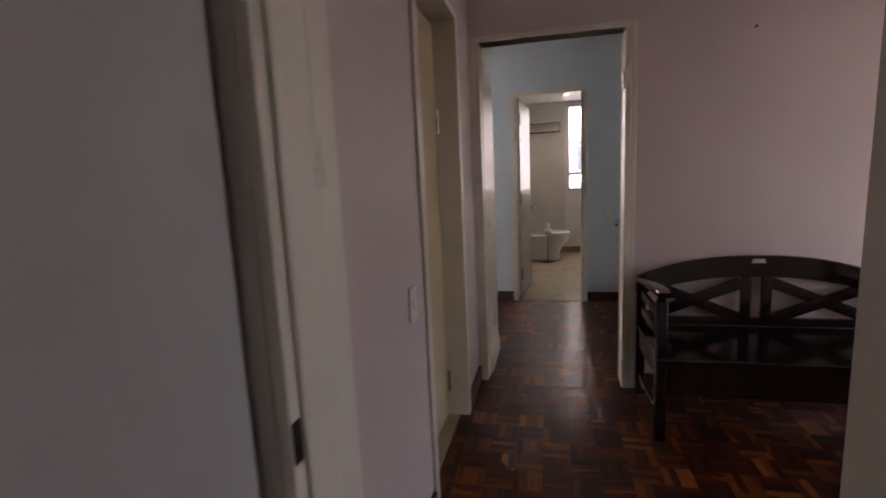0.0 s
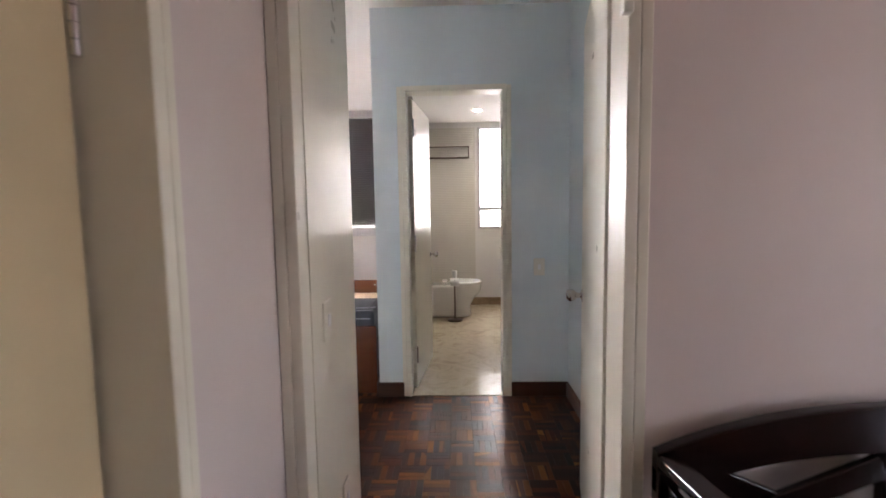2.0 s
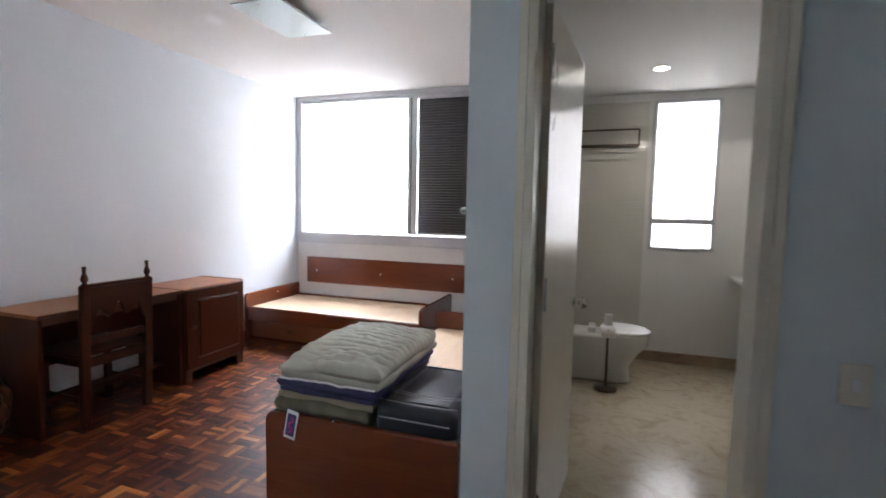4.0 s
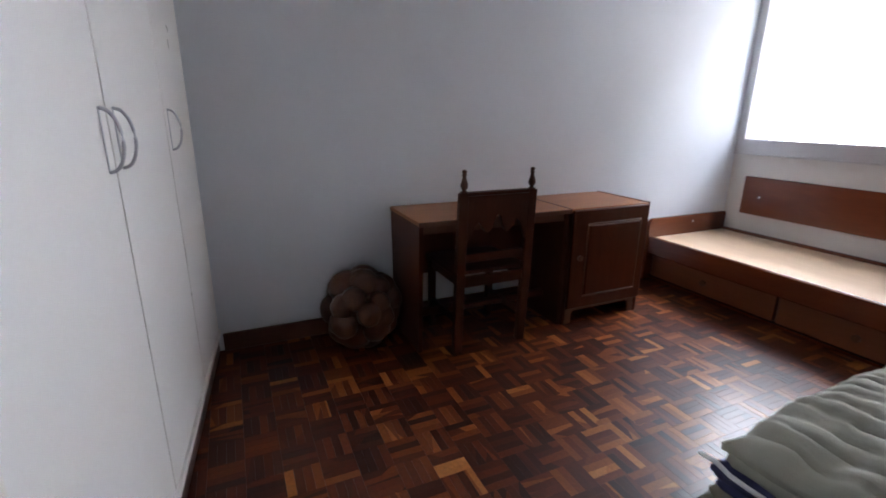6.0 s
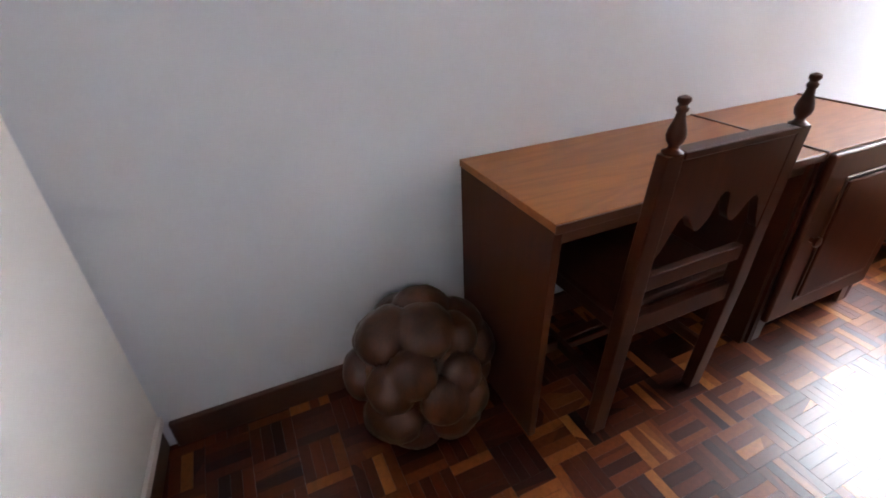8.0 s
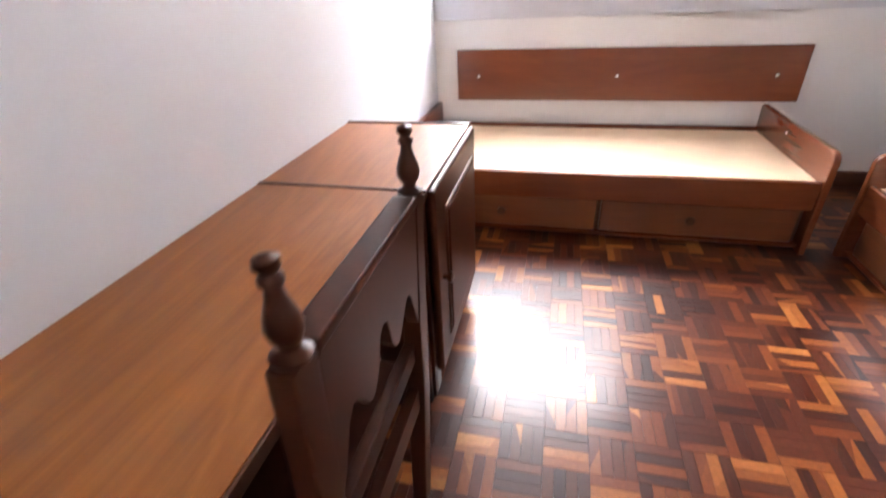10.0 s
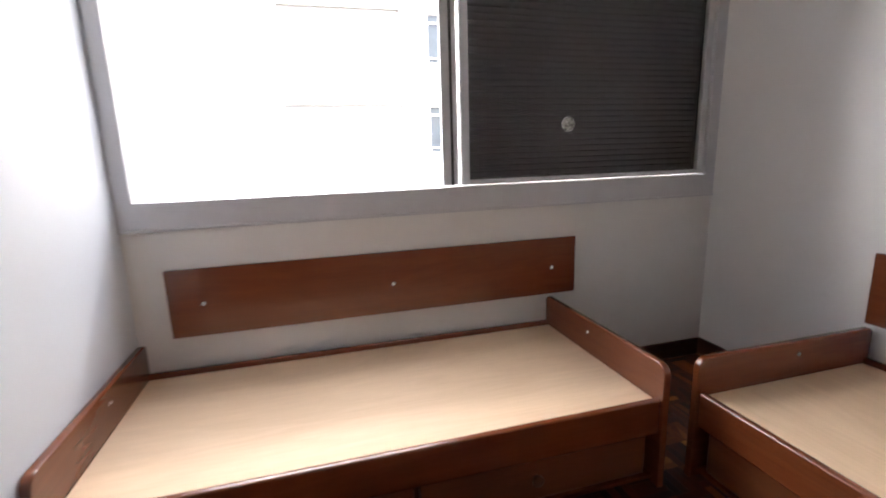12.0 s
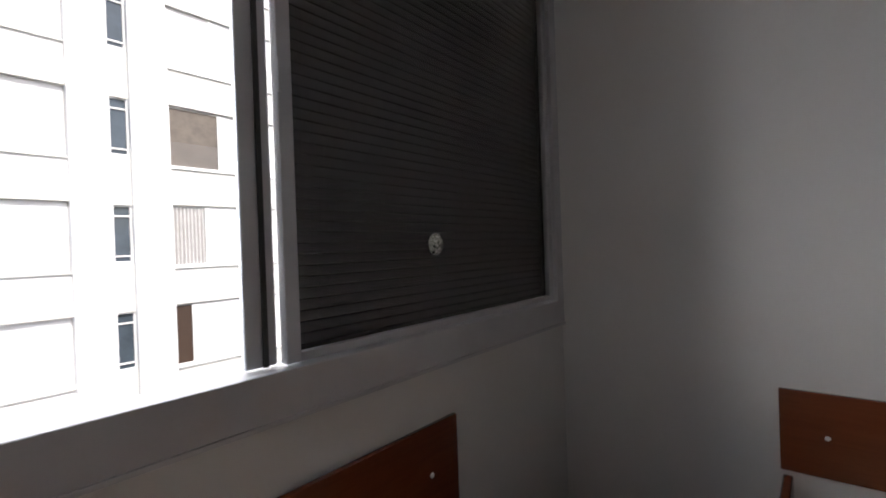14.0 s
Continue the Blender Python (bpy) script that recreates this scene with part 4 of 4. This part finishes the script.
# ---- hall bench ----
bench = thing("bench", "black-stained wooden settle with crossed back rails", "bench", (1.02, -2.0, 0))
BL, BD = 1.215, 0.55
def crest_z(u):
    a = abs(2 * u - 1)
    return 0.700 + 0.115 * (1 - a ** 2.3)
top = [(BL * i / 24, crest_z(i / 24)) for i in range(25)]
low = [(x, z - 0.115 if 0.05 < x < BL - 0.05 else z - 0.10) for x, z in top]
part("crest_rail", plate(top + low[::-1], -0.035, 0.0, "y", 0.005), BENCH, bench)
slot = [(BL / 2 - 0.035, 0.775), (BL / 2 + 0.035, 0.775), (BL / 2 + 0.028, 0.797), (BL / 2 - 0.028, 0.797)]
part("hand_hole", plate(slot, -0.037, -0.034, "y"), WALL_HALL, bench, "pale oval hand hole in crest")
for x in (0.0, BL - 0.05):
    part("back_post", boxed(x, x + 0.05, -0.045, 0.0, 0.0, 0.66, bevel=0.006), BENCH, bench)
    part("front_post", boxed(x, x + 0.05, -BD, -BD + 0.05, 0.0, 0.70, bevel=0.008), BENCH, bench)
    arm = [(-BD - 0.02, 0.715), (-BD - 0.025, 0.742), (-BD + 0.03, 0.752), (-0.25, 0.725), (-0.046, 0.70), (-0.046, 0.672), (-0.25, 0.70)]
    part("arm", plate(arm, x - 0.004, x + 0.054, "x", 0.006), BENCH, bench)
    for z in (0.50, 0.59):
        part("arm_slat", boxed(x + 0.014, x + 0.034, -BD + 0.051, -0.046, z, z + 0.045, bevel=0.004), BENCH, bench)
    part("side_rail", boxed(x + 0.010, x + 0.040, -BD + 0.051, -0.046, 0.30, 0.40, bevel=0.004), BENCH, bench)
    part("side_stretcher", boxed(x + 0.012, x + 0.036, -BD + 0.051, -0.046, 0.10, 0.14, bevel=0.004), BENCH, bench)
for x in (BL / 2 - 0.075, BL / 2 + 0.025):
    part("back_stile", boxed(x, x + 0.05, -0.033, -0.006, 0.441, 0.72, bevel=0.004), BENCH, bench)
part("lower_back_rail", boxed(0.051, BL - 0.051, -0.033, -0.006, 0.425, 0.470, bevel=0.004), BENCH, bench)
for x0, x1 in ((0.05, BL / 2 - 0.075), (BL / 2 + 0.075, BL - 0.05)):
    part("cross_rail", bar((x0, -0.024, 0.465), (x1, -0.024, 0.665), 0.020, 0.060, up=(0, 1, 0)), BENCH, bench)
    part("cross_rail", bar((x0, -0.015, 0.665), (x1, -0.015, 0.465), 0.020, 0.060, up=(0, 1, 0)), BENCH, bench)
part("seat", boxed(0.003, BL - 0.003, -BD - 0.012, -0.034, 0.402, 0.425, bevel=0.006, seg=3), BENCH, bench)
part("front_apron", boxed(0.051, BL - 0.051, -BD + 0.012, -BD + 0.034, 0.24, 0.401, bevel=0.004), BENCH, bench)
part("rear_apron", boxed(0.051, BL - 0.051, -0.034, -0.010, 0.30, 0.401, bevel=0.004), BENCH, bench)

# ---- bathroom ----
wc = thing("toilet", "white porcelain toilet with closed lid", "toilet", (0.24, 2.45, 0.004))
bowl = []
for i in range(28):
    a = 2 * math.pi * i / 28
    bowl.append((0.38 + (0.22 if math.cos(a) > 0 else 0.16) * math.cos(a), 0.175 * math.sin(a)))
def loft(rings):
    bm = bmesh.new()
    vs = [[bm.verts.new(p) for p in r] for r in rings]
    for a, b in zip(vs, vs[1:]):
        for i in range(len(a)):
            bm.faces.new((a[i], a[(i + 1) % len(a)], b[(i + 1) % len(b)], b[i]))
    bm.faces.new(vs[0][::-1])
    bm.faces.new(vs[-1])
    return bm
part("bowl", loft([[(0.30 + (x - 0.36) * k + dx, y * k, z) for x, y in bowl] for z, k, dx in ((0, 0.72, 0.0), (0.12, 0.68, 0.0), (0.22, 0.8, 0.03), (0.30, 0.97, 0.06), (0.385, 1.0, 0.06))]), PORCELAIN, wc)
part("pedestal", boxed(0.0, 0.30, -0.15, 0.15, 0, 0.385, bevel=0.03, seg=3), PORCELAIN, wc)
part("lid", loft([[(0.36 + (x - 0.36) * k, y * k, z) for x, y in bowl] for z, k in ((0.387, 1.0), (0.40, 1.03), (0.412, 1.03), (0.424, 0.95))]), PORCELAIN, wc, "white closed lid")
part("seat_hinge", boxed(0.13, 0.19, -0.09, 0.09, 0.386, 0.425, bevel=0.008), PORCELAIN, wc)
st = thing("paper_stand", "dark bronze toilet paper stand with a roll", "paper holder", (0.52, 2.165, 0.004))
part("foot", lathe(bmesh.new(), [(0.085, 0), (0.085, 0.012), (0.06, 0.02), (0.012, 0.026)], (0, 0, 0), 24), BRONZE, st)
part("pole", cyl(bmesh.new(), (0, 0, 0.02), (0, 0, 0.56), 0.009), BRONZE, st)
part("arm", tube([(0, 0, 0.47), (0.0, -0.06, 0.47), (0.0, -0.10, 0.48)], 0.006), BRONZE, st)
part("roll", cyl(bmesh.new(), (-0.05, -0.012, 0.45), (0.05, -0.012, 0.45), 0.045, seg=24), CARD, st, "white paper roll")
part("spare_roll", cyl(bmesh.new(), (0, 0, 0.50), (0, 0, 0.58), 0.028, seg=20), CARD, st)
rk = thing("towel_rack", "dark bronze wall towel rack with double bars", "towel rack", (0.20, W, 0))
for z, y in ((1.95, -0.16), (1.95, -0.08), (2.10, -0.05), (1.96, -0.03)):
    part("bar", cyl(bmesh.new(), (0, y, z), (0.52, y, z), 0.008), BRONZE, rk)
for x in (0.0, 0.52):
    part("bracket", tube([(x, 0, 2.10), (x, -0.05, 2.10), (x, -0.06, 1.96), (x, -0.16, 1.95)], 0.008), BRONZE, rk)
vb = thing("vanity_top", "pale marble washbasin counter", "counter", (1.50, 1.9, 0))
part("slab", boxed(0, 0.6, 0, W - 1.9 - 0.02, 0.80, 0.83, bevel=0.004), stone("pale_marble", (0.7, 0.68, 0.62), (0.8, 0.78, 0.74)), vb)
part("support", boxed(0.3, 0.6, 0.01, W - 1.9 - 0.03, 0.004, 0.799), BATH_TILE, vb)
ss = thing("shower_screen", "dark smoked acrylic shower screen in aluminium frame", "shower screen", (1.22, 1.42, 0))
part("post", boxed(0, 0.05, -0.02, 0.02, 0.004, 2.415, bevel=0.004), ALU, ss)
part("panel", boxed(0.051, 0.875, -0.004, 0.004, 0.03, 2.2), SMOKED, ss)
part("track", boxed(0.051, 0.875, -0.015, 0.015, 0.005, 0.03, bevel=0.003), ALU, ss)
part("top_rail", boxed(0.051, 0.875, -0.015, 0.015, 2.2, 2.23, bevel=0.003), ALU, ss)


def downlight(at):
    d = thing("downlight", "small round recessed bathroom ceiling spot, lit", "ceiling lamp", at)
    part("trim_ring", lathe(bmesh.new(), [(0.060, -0.008), (0.060, -0.001), (0.045, -0.001), (0.045, -0.008)], (0, 0, 0), 20), CHROME, d)
    part("bulb", lathe(bmesh.new(), [(0.030, -0.016), (0.043, -0.010), (0.040, -0.0085)], (0, 0, 0), 20), glowing("spot_glow", (1.0, 0.93, 0.82), 6.0), d, "glowing lamp")
    lamp("spot_light", "SPOT", look((at[0], at[1], at[2] - 0.02), (at[0], at[1] + 0.001, 0)), 2.0, 0.04, color=(1.0, 0.92, 0.8)).data.spot_size = radians(130)


downlight((0.80, 2.30, HB))
downlight((1.65, 2.30, HB))

# ---- living room ----
rug = solid("carpet", boxed(2.9, 7.4, -1.0, 2.55, 0.001, 0.016, bevel=0.005), CARPET, "deep red living room carpet", "carpet", kind="thing")
sofa = thing("sofa", "oatmeal fabric sofa with a cream cushion", "sofa", (3.6, 1.02, 0.016))
part("base", boxed(0, 3.4, 0.0, 0.95, 0.08, 0.30, bevel=0.02), SOFA, sofa)
for i in range(3):
    part("seat_cushion", boxed(0.25 + i * 0.97, 1.21 + i * 0.97, -0.03, 0.62, 0.302, 0.40, bevel=0.035, seg=3), SOFA, sofa)
    part("back_cushion", boxed(0.25 + i * 0.97, 1.21 + i * 0.97, 0.60, 0.80, 0.402, 0.76, bevel=0.05, seg=3), SOFA, sofa)
part("back", boxed(0, 3.4, 0.80, 0.95, 0.30, 0.80, bevel=0.03), SOFA, sofa)
for x in (0.0, 3.17):
    part("arm", boxed(x, x + 0.23, 0.0, 0.80, 0.30, 0.60, bevel=0.04, seg=3), SOFA, sofa)
for x in (0.1, 3.2):
    for y in (0.08, 0.8):
        part("foot", boxed(x, x + 0.06, y, y + 0.06, 0, 0.08), BENCH, sofa)


def cushion(at, turn, lean, size=0.48):
    bm = bmesh.new()
    r = bmesh.ops.create_grid(bm, x_segments=16, y_segments=16, size=0.5)
    top = r["verts"]
    g = bmesh.ops.duplicate(bm, geom=bm.faces[:])
    low = [v for v in g["geom"] if isinstance(v, bmesh.types.BMVert)]
    for vs, s in ((top, 1), (low, -1)):
        for v in vs:
            k = max(0.0, (1 - (2 * v.co.x) ** 2) * (1 - (2 * v.co.y) ** 2))
            v.co = Vector((v.co.x * size, v.co.y * size, s * 0.085 * k ** 0.45 + 0.006 * noise.noise(v.co * 9)))
    bmesh.ops.remove_doubles(bm, verts=bm.verts[:], dist=0.002)
    ob = solid("cushion", bm, CUSHION, "square cream sofa cushion leaning on the backrest", "cushion", kind="thing", smooth=True)
    ob.matrix_basis = pose(*at, lean, 0, turn)
    return ob


cushion((4.76, 1.50, 0.665), 4, 75, 0.43)
tbl = thing("coffee_table", "dark wooden low table with curved feet", "table", (4.95, 0.55, 0.016))
part("top", boxed(-0.55, 0.7, -0.35, 0.35, 0.40, 0.43, bevel=0.008), BENCH, tbl)
for sx in (-0.45, 0.6):
    for sy in (-0.28, 0.28):
        part("leg", tube([(sx, sy, 0.40), (sx * 0.9, sy * 0.9, 0.25), (sx * 0.95, sy, 0.1), (sx * 1.2, sy * 1.15, 0.014)], 0.018), BENCH, tbl)

# ---- the building across the street ----
# FX1 stretches the block unseen to the right, keeping sky glow off the desk wall
FY, FX0, FX1, ST = 16.0, -2.6, 45.0, 2.78
bld = thing("apartment_building", "white apartment block with banded windows across the street", "building")
part("wall", boxed(FX0, FX1, FY + 0.14, FY + 12, -30, 14.2), FACADE, bld)
part("roof", boxed(FX0 - 0.1, FX1 + 0.1, FY - 0.1, FY + 12.1, 14.2, 14.5), FACADE_GREY, bld)
for x0, x1 in ((0.98, 1.84), (2.29, 3.22)):
    part("pilaster", boxed(x0, x1, FY - 0.12, FY + 0.139, -30, 14.2, bevel=0.01), FACADE, bld)
part("corner_fin", boxed(FX0 - 0.06, FX0 + 0.02, FY - 0.05, FY + 0.139, -30, 14.2), FACADE_GREY, bld)
blade_mesh = mesh_of("blade", boxed(FX0 + 0.06, 0.94, -0.015, 0.015, -0.022, 0.022), BLIND, False)
blade_small = mesh_of("blade", boxed(3.26, 6.6, -0.015, 0.015, -0.022, 0.022), BLIND, False)
for k in range(-3, 4):
    z0, z1 = 1.02 + k * ST, 2.74 + k * ST
    part("spandrel", boxed(FX0 + 0.02, 0.979, FY, FY + 0.139, z1 + 0.05, z0 + ST - 0.03, bevel=0.01), FACADE, bld)
    # grey head strip draws the thin shadow line above each blind
    part("window_head", boxed(FX0 + 0.02, 0.979, FY - 0.03, FY + 0.13, z1, z1 + 0.05), FACADE_GREY, bld)
    part("window_sill", boxed(FX0 + 0.02, 0.979, FY - 0.05, FY + 0.13, z0 - 0.03, z0 + 0.01), FACADE_GREY, bld)
    w = part("window", boxed(FX0 + 0.05, 0.95, FY + 0.10, FY + 0.135, z0 + 0.02, z1 - 0.01), BLIND, bld, "wide window with closed white blind")
    if abs(k) < 3:
        for i in range(28):
            o = new("blade", blade_mesh)
            o.parent, o.location = w, (0, FY + 0.104, z0 + 0.06 + i * 0.058)
    # narrow stair window
    sz0, sz1 = 1.20 + k * ST, 2.70 + k * ST
    part("spandrel", boxed(1.841, 2.289, FY + 0.02, FY + 0.139, sz1 + 0.001, sz0 + ST - 0.001), FACADE_GREY, bld)
    n = part("stair_window", boxed(1.88, 2.26, FY + 0.115, FY + 0.137, sz0 + 0.03, sz1 - 0.02), DARK_GLASS, bld, "narrow blue-grey stair window")
    for a, b, c, d in ((1.842, 1.885, sz0, sz1), (2.245, 2.288, sz0, sz1), (1.886, 2.244, sz0, sz0 + 0.05), (1.886, 2.244, sz0 + 0.16, sz0 + 0.2), (1.886, 2.244, sz1 - 0.30, sz1 - 0.26), (1.886, 2.244, sz1 - 0.04, sz1)):
        part("frame_bar", boxed(a, b, FY + 0.07, FY + 0.115, c, d), FACADE, n)
    # right-hand rooms
    part("spandrel", boxed(3.221, FX1, FY + 0.02, FY + 0.139, z1 + 0.03, z0 + ST - 0.03), FACADE_GREY, bld)
    part("window_sill", boxed(3.221, FX1, FY - 0.03, FY + 0.13, z0 - 0.03, z0 + 0.02), FACADE, bld)
    look_mat, wx = {1: (plain("brown_grille_dark", (0.14, 0.12, 0.10), 0.7, 0.2, 4, 40), 4.65), 0: (CURTAIN, 4.2), -1: (plain("dark_brown_room", (0.05, 0.03, 0.02), 0.5), 3.75)}.get(k, (BLIND, 4.5))
    r = part("window", boxed(3.26, wx, FY + 0.11, FY + 0.136, z0 + 0.05, z1 - 0.03), look_mat, bld)
    part("shutter_panel", boxed(wx + 0.01, 6.6, FY + 0.09, FY + 0.136, z0 + 0.03, z1), BLIND, bld)
    part("frame_bar", boxed(wx - 0.05, wx + 0.02, FY + 0.06, FY + 0.089, z0 + 0.02, z1), FACADE, r)
    part("frame_bar", boxed(3.24, wx - 0.051, FY + 0.06, FY + 0.109, z0 + 0.02, z0 + 0.07), FACADE, r)
    if k == 0:
        for i in range(9):
            part("bar", cyl(bmesh.new(), (3.3 + i * 0.1, FY + 0.09, z0 + 0.07), (3.3 + i * 0.1, FY + 0.09, z1 - 0.02), 0.012, seg=6), FACADE, r)
    if k == 1:
        for i in range(24):
            part("grille_bar", cyl(bmesh.new(), (3.28 + i * 0.056, FY + 0.095, z0 + 0.07), (3.28 + i * 0.056, FY + 0.095, z0 + 0.75), 0.008, seg=5), CURTAIN, r)
bld.location.x = -0.15
fb = thing("far_building", "pale distant apartment tower above low roofs", "building")
part("wall", boxed(-13.0, -9.6, 56, 60, -30, 0.4), FACADE, fb)
part("roof", boxed(-13.1, -9.5, 55.9, 60.1, 0.4, 0.7), FACADE_GREY, fb)
for i in range(4):
    for k in range(5):
        part("window", boxed(-12.6 + i * 0.8, -12.2 + i * 0.8, 55.93, 55.99, -1.0 - k * 2.9, 0.0 - k * 2.9), CURTAIN, fb)

# ---- parquet: squares of four strips, alternately turned ----
SQ, NS = 0.125, 4
def strip_verts(w, l, z=0.0, e=0.0003):
    return [(-l / 2, -w / 2, z - 0.012), (l / 2, -w / 2, z - 0.012), (l / 2, w / 2, z - 0.012), (-l / 2, w / 2, z - 0.012),
            (-l / 2 + e, -w / 2 + e, z), (l / 2 - e, -w / 2 + e, z), (l / 2 - e, w / 2 - e, z), (-l / 2 + e, w / 2 - e, z)]
FACES = [(4, 5, 6, 7), (0, 1, 5, 4), (1, 2, 6, 5), (2, 3, 7, 6), (3, 0, 4, 7)]
piece = bpy.data.meshes.new("strip")
piece.from_pydata(strip_verts(SQ / NS - 0.00012, SQ - 0.00012), [], FACES)
piece.materials.append(PARQUET_PART)
field_v, field_f = [], []
rng = random.Random(11)
areas = ((D, R, -0.84, W), (-0.96, 0.18, -1.49, -0.84), (0.0, 1.30, -1.86, 0.0), (XL, 2.35, -4.62, -1.86), (D, -0.96, -1.1, -0.84))
floor = solid("floor", boxed(D, -0.9, -1.0, W, -0.0125, -0.010), GROUT, "dark red mosaic parquet floor, polished", "floor")
near_count = 0
ix0, ix1, iy0, iy1 = int(D / SQ) - 1, int(2.35 / SQ) + 1, int(-4.62 / SQ) - 1, int(W / SQ) + 1
for ix in range(ix0, ix1):
    for iy in range(iy0, iy1):
        cx, cy = (ix + 0.5) * SQ, (iy + 0.5) * SQ
        if not any(a - 0.07 < cx < b + 0.07 and c - 0.07 < cy < d + 0.07 for a, b, c, d in areas) or (cx > 0.0 and cy > 0.0):
            continue
        turned = (ix + iy) % 2
        for k in range(NS):
            o = (k - (NS - 1) / 2) * SQ / NS
            x, y = (cx, cy + o) if not turned else (cx + o, cy)
            z, ta, tb = rng.uniform(-0.0002, 0.0002), rng.gauss(0, 0.0012), rng.gauss(0, 0.004)
            if -2.35 < cx < -1.1 and 0.25 < cy < 1.2 and near_count < 300:
                near_count += 1
                s = new("strip", piece)
                s.parent = floor
                s.matrix_basis = pose(x, y, z, math.degrees(tb), math.degrees(-ta), 90 if turned else 0)
            else:
                n = len(field_v)
                for vx, vy, vz in strip_verts(SQ / NS - 0.00012, SQ - 0.00012, z):
                    vz += ta * vx + tb * vy
                    field_v.append((x + vx, y + vy, vz) if not turned else (x - vy, y + vx, vz))
                field_f += [tuple(n + i for i in f) for f in FACES]
me = bpy.data.meshes.new("parquet_field")
me.from_pydata(field_v, [], field_f)
me.materials.append(PARQUET_ALL)
field = tagged(new("parquet_field", me), "small varnished parquet strips in basket weave", kind="stuff")
field.parent = floor
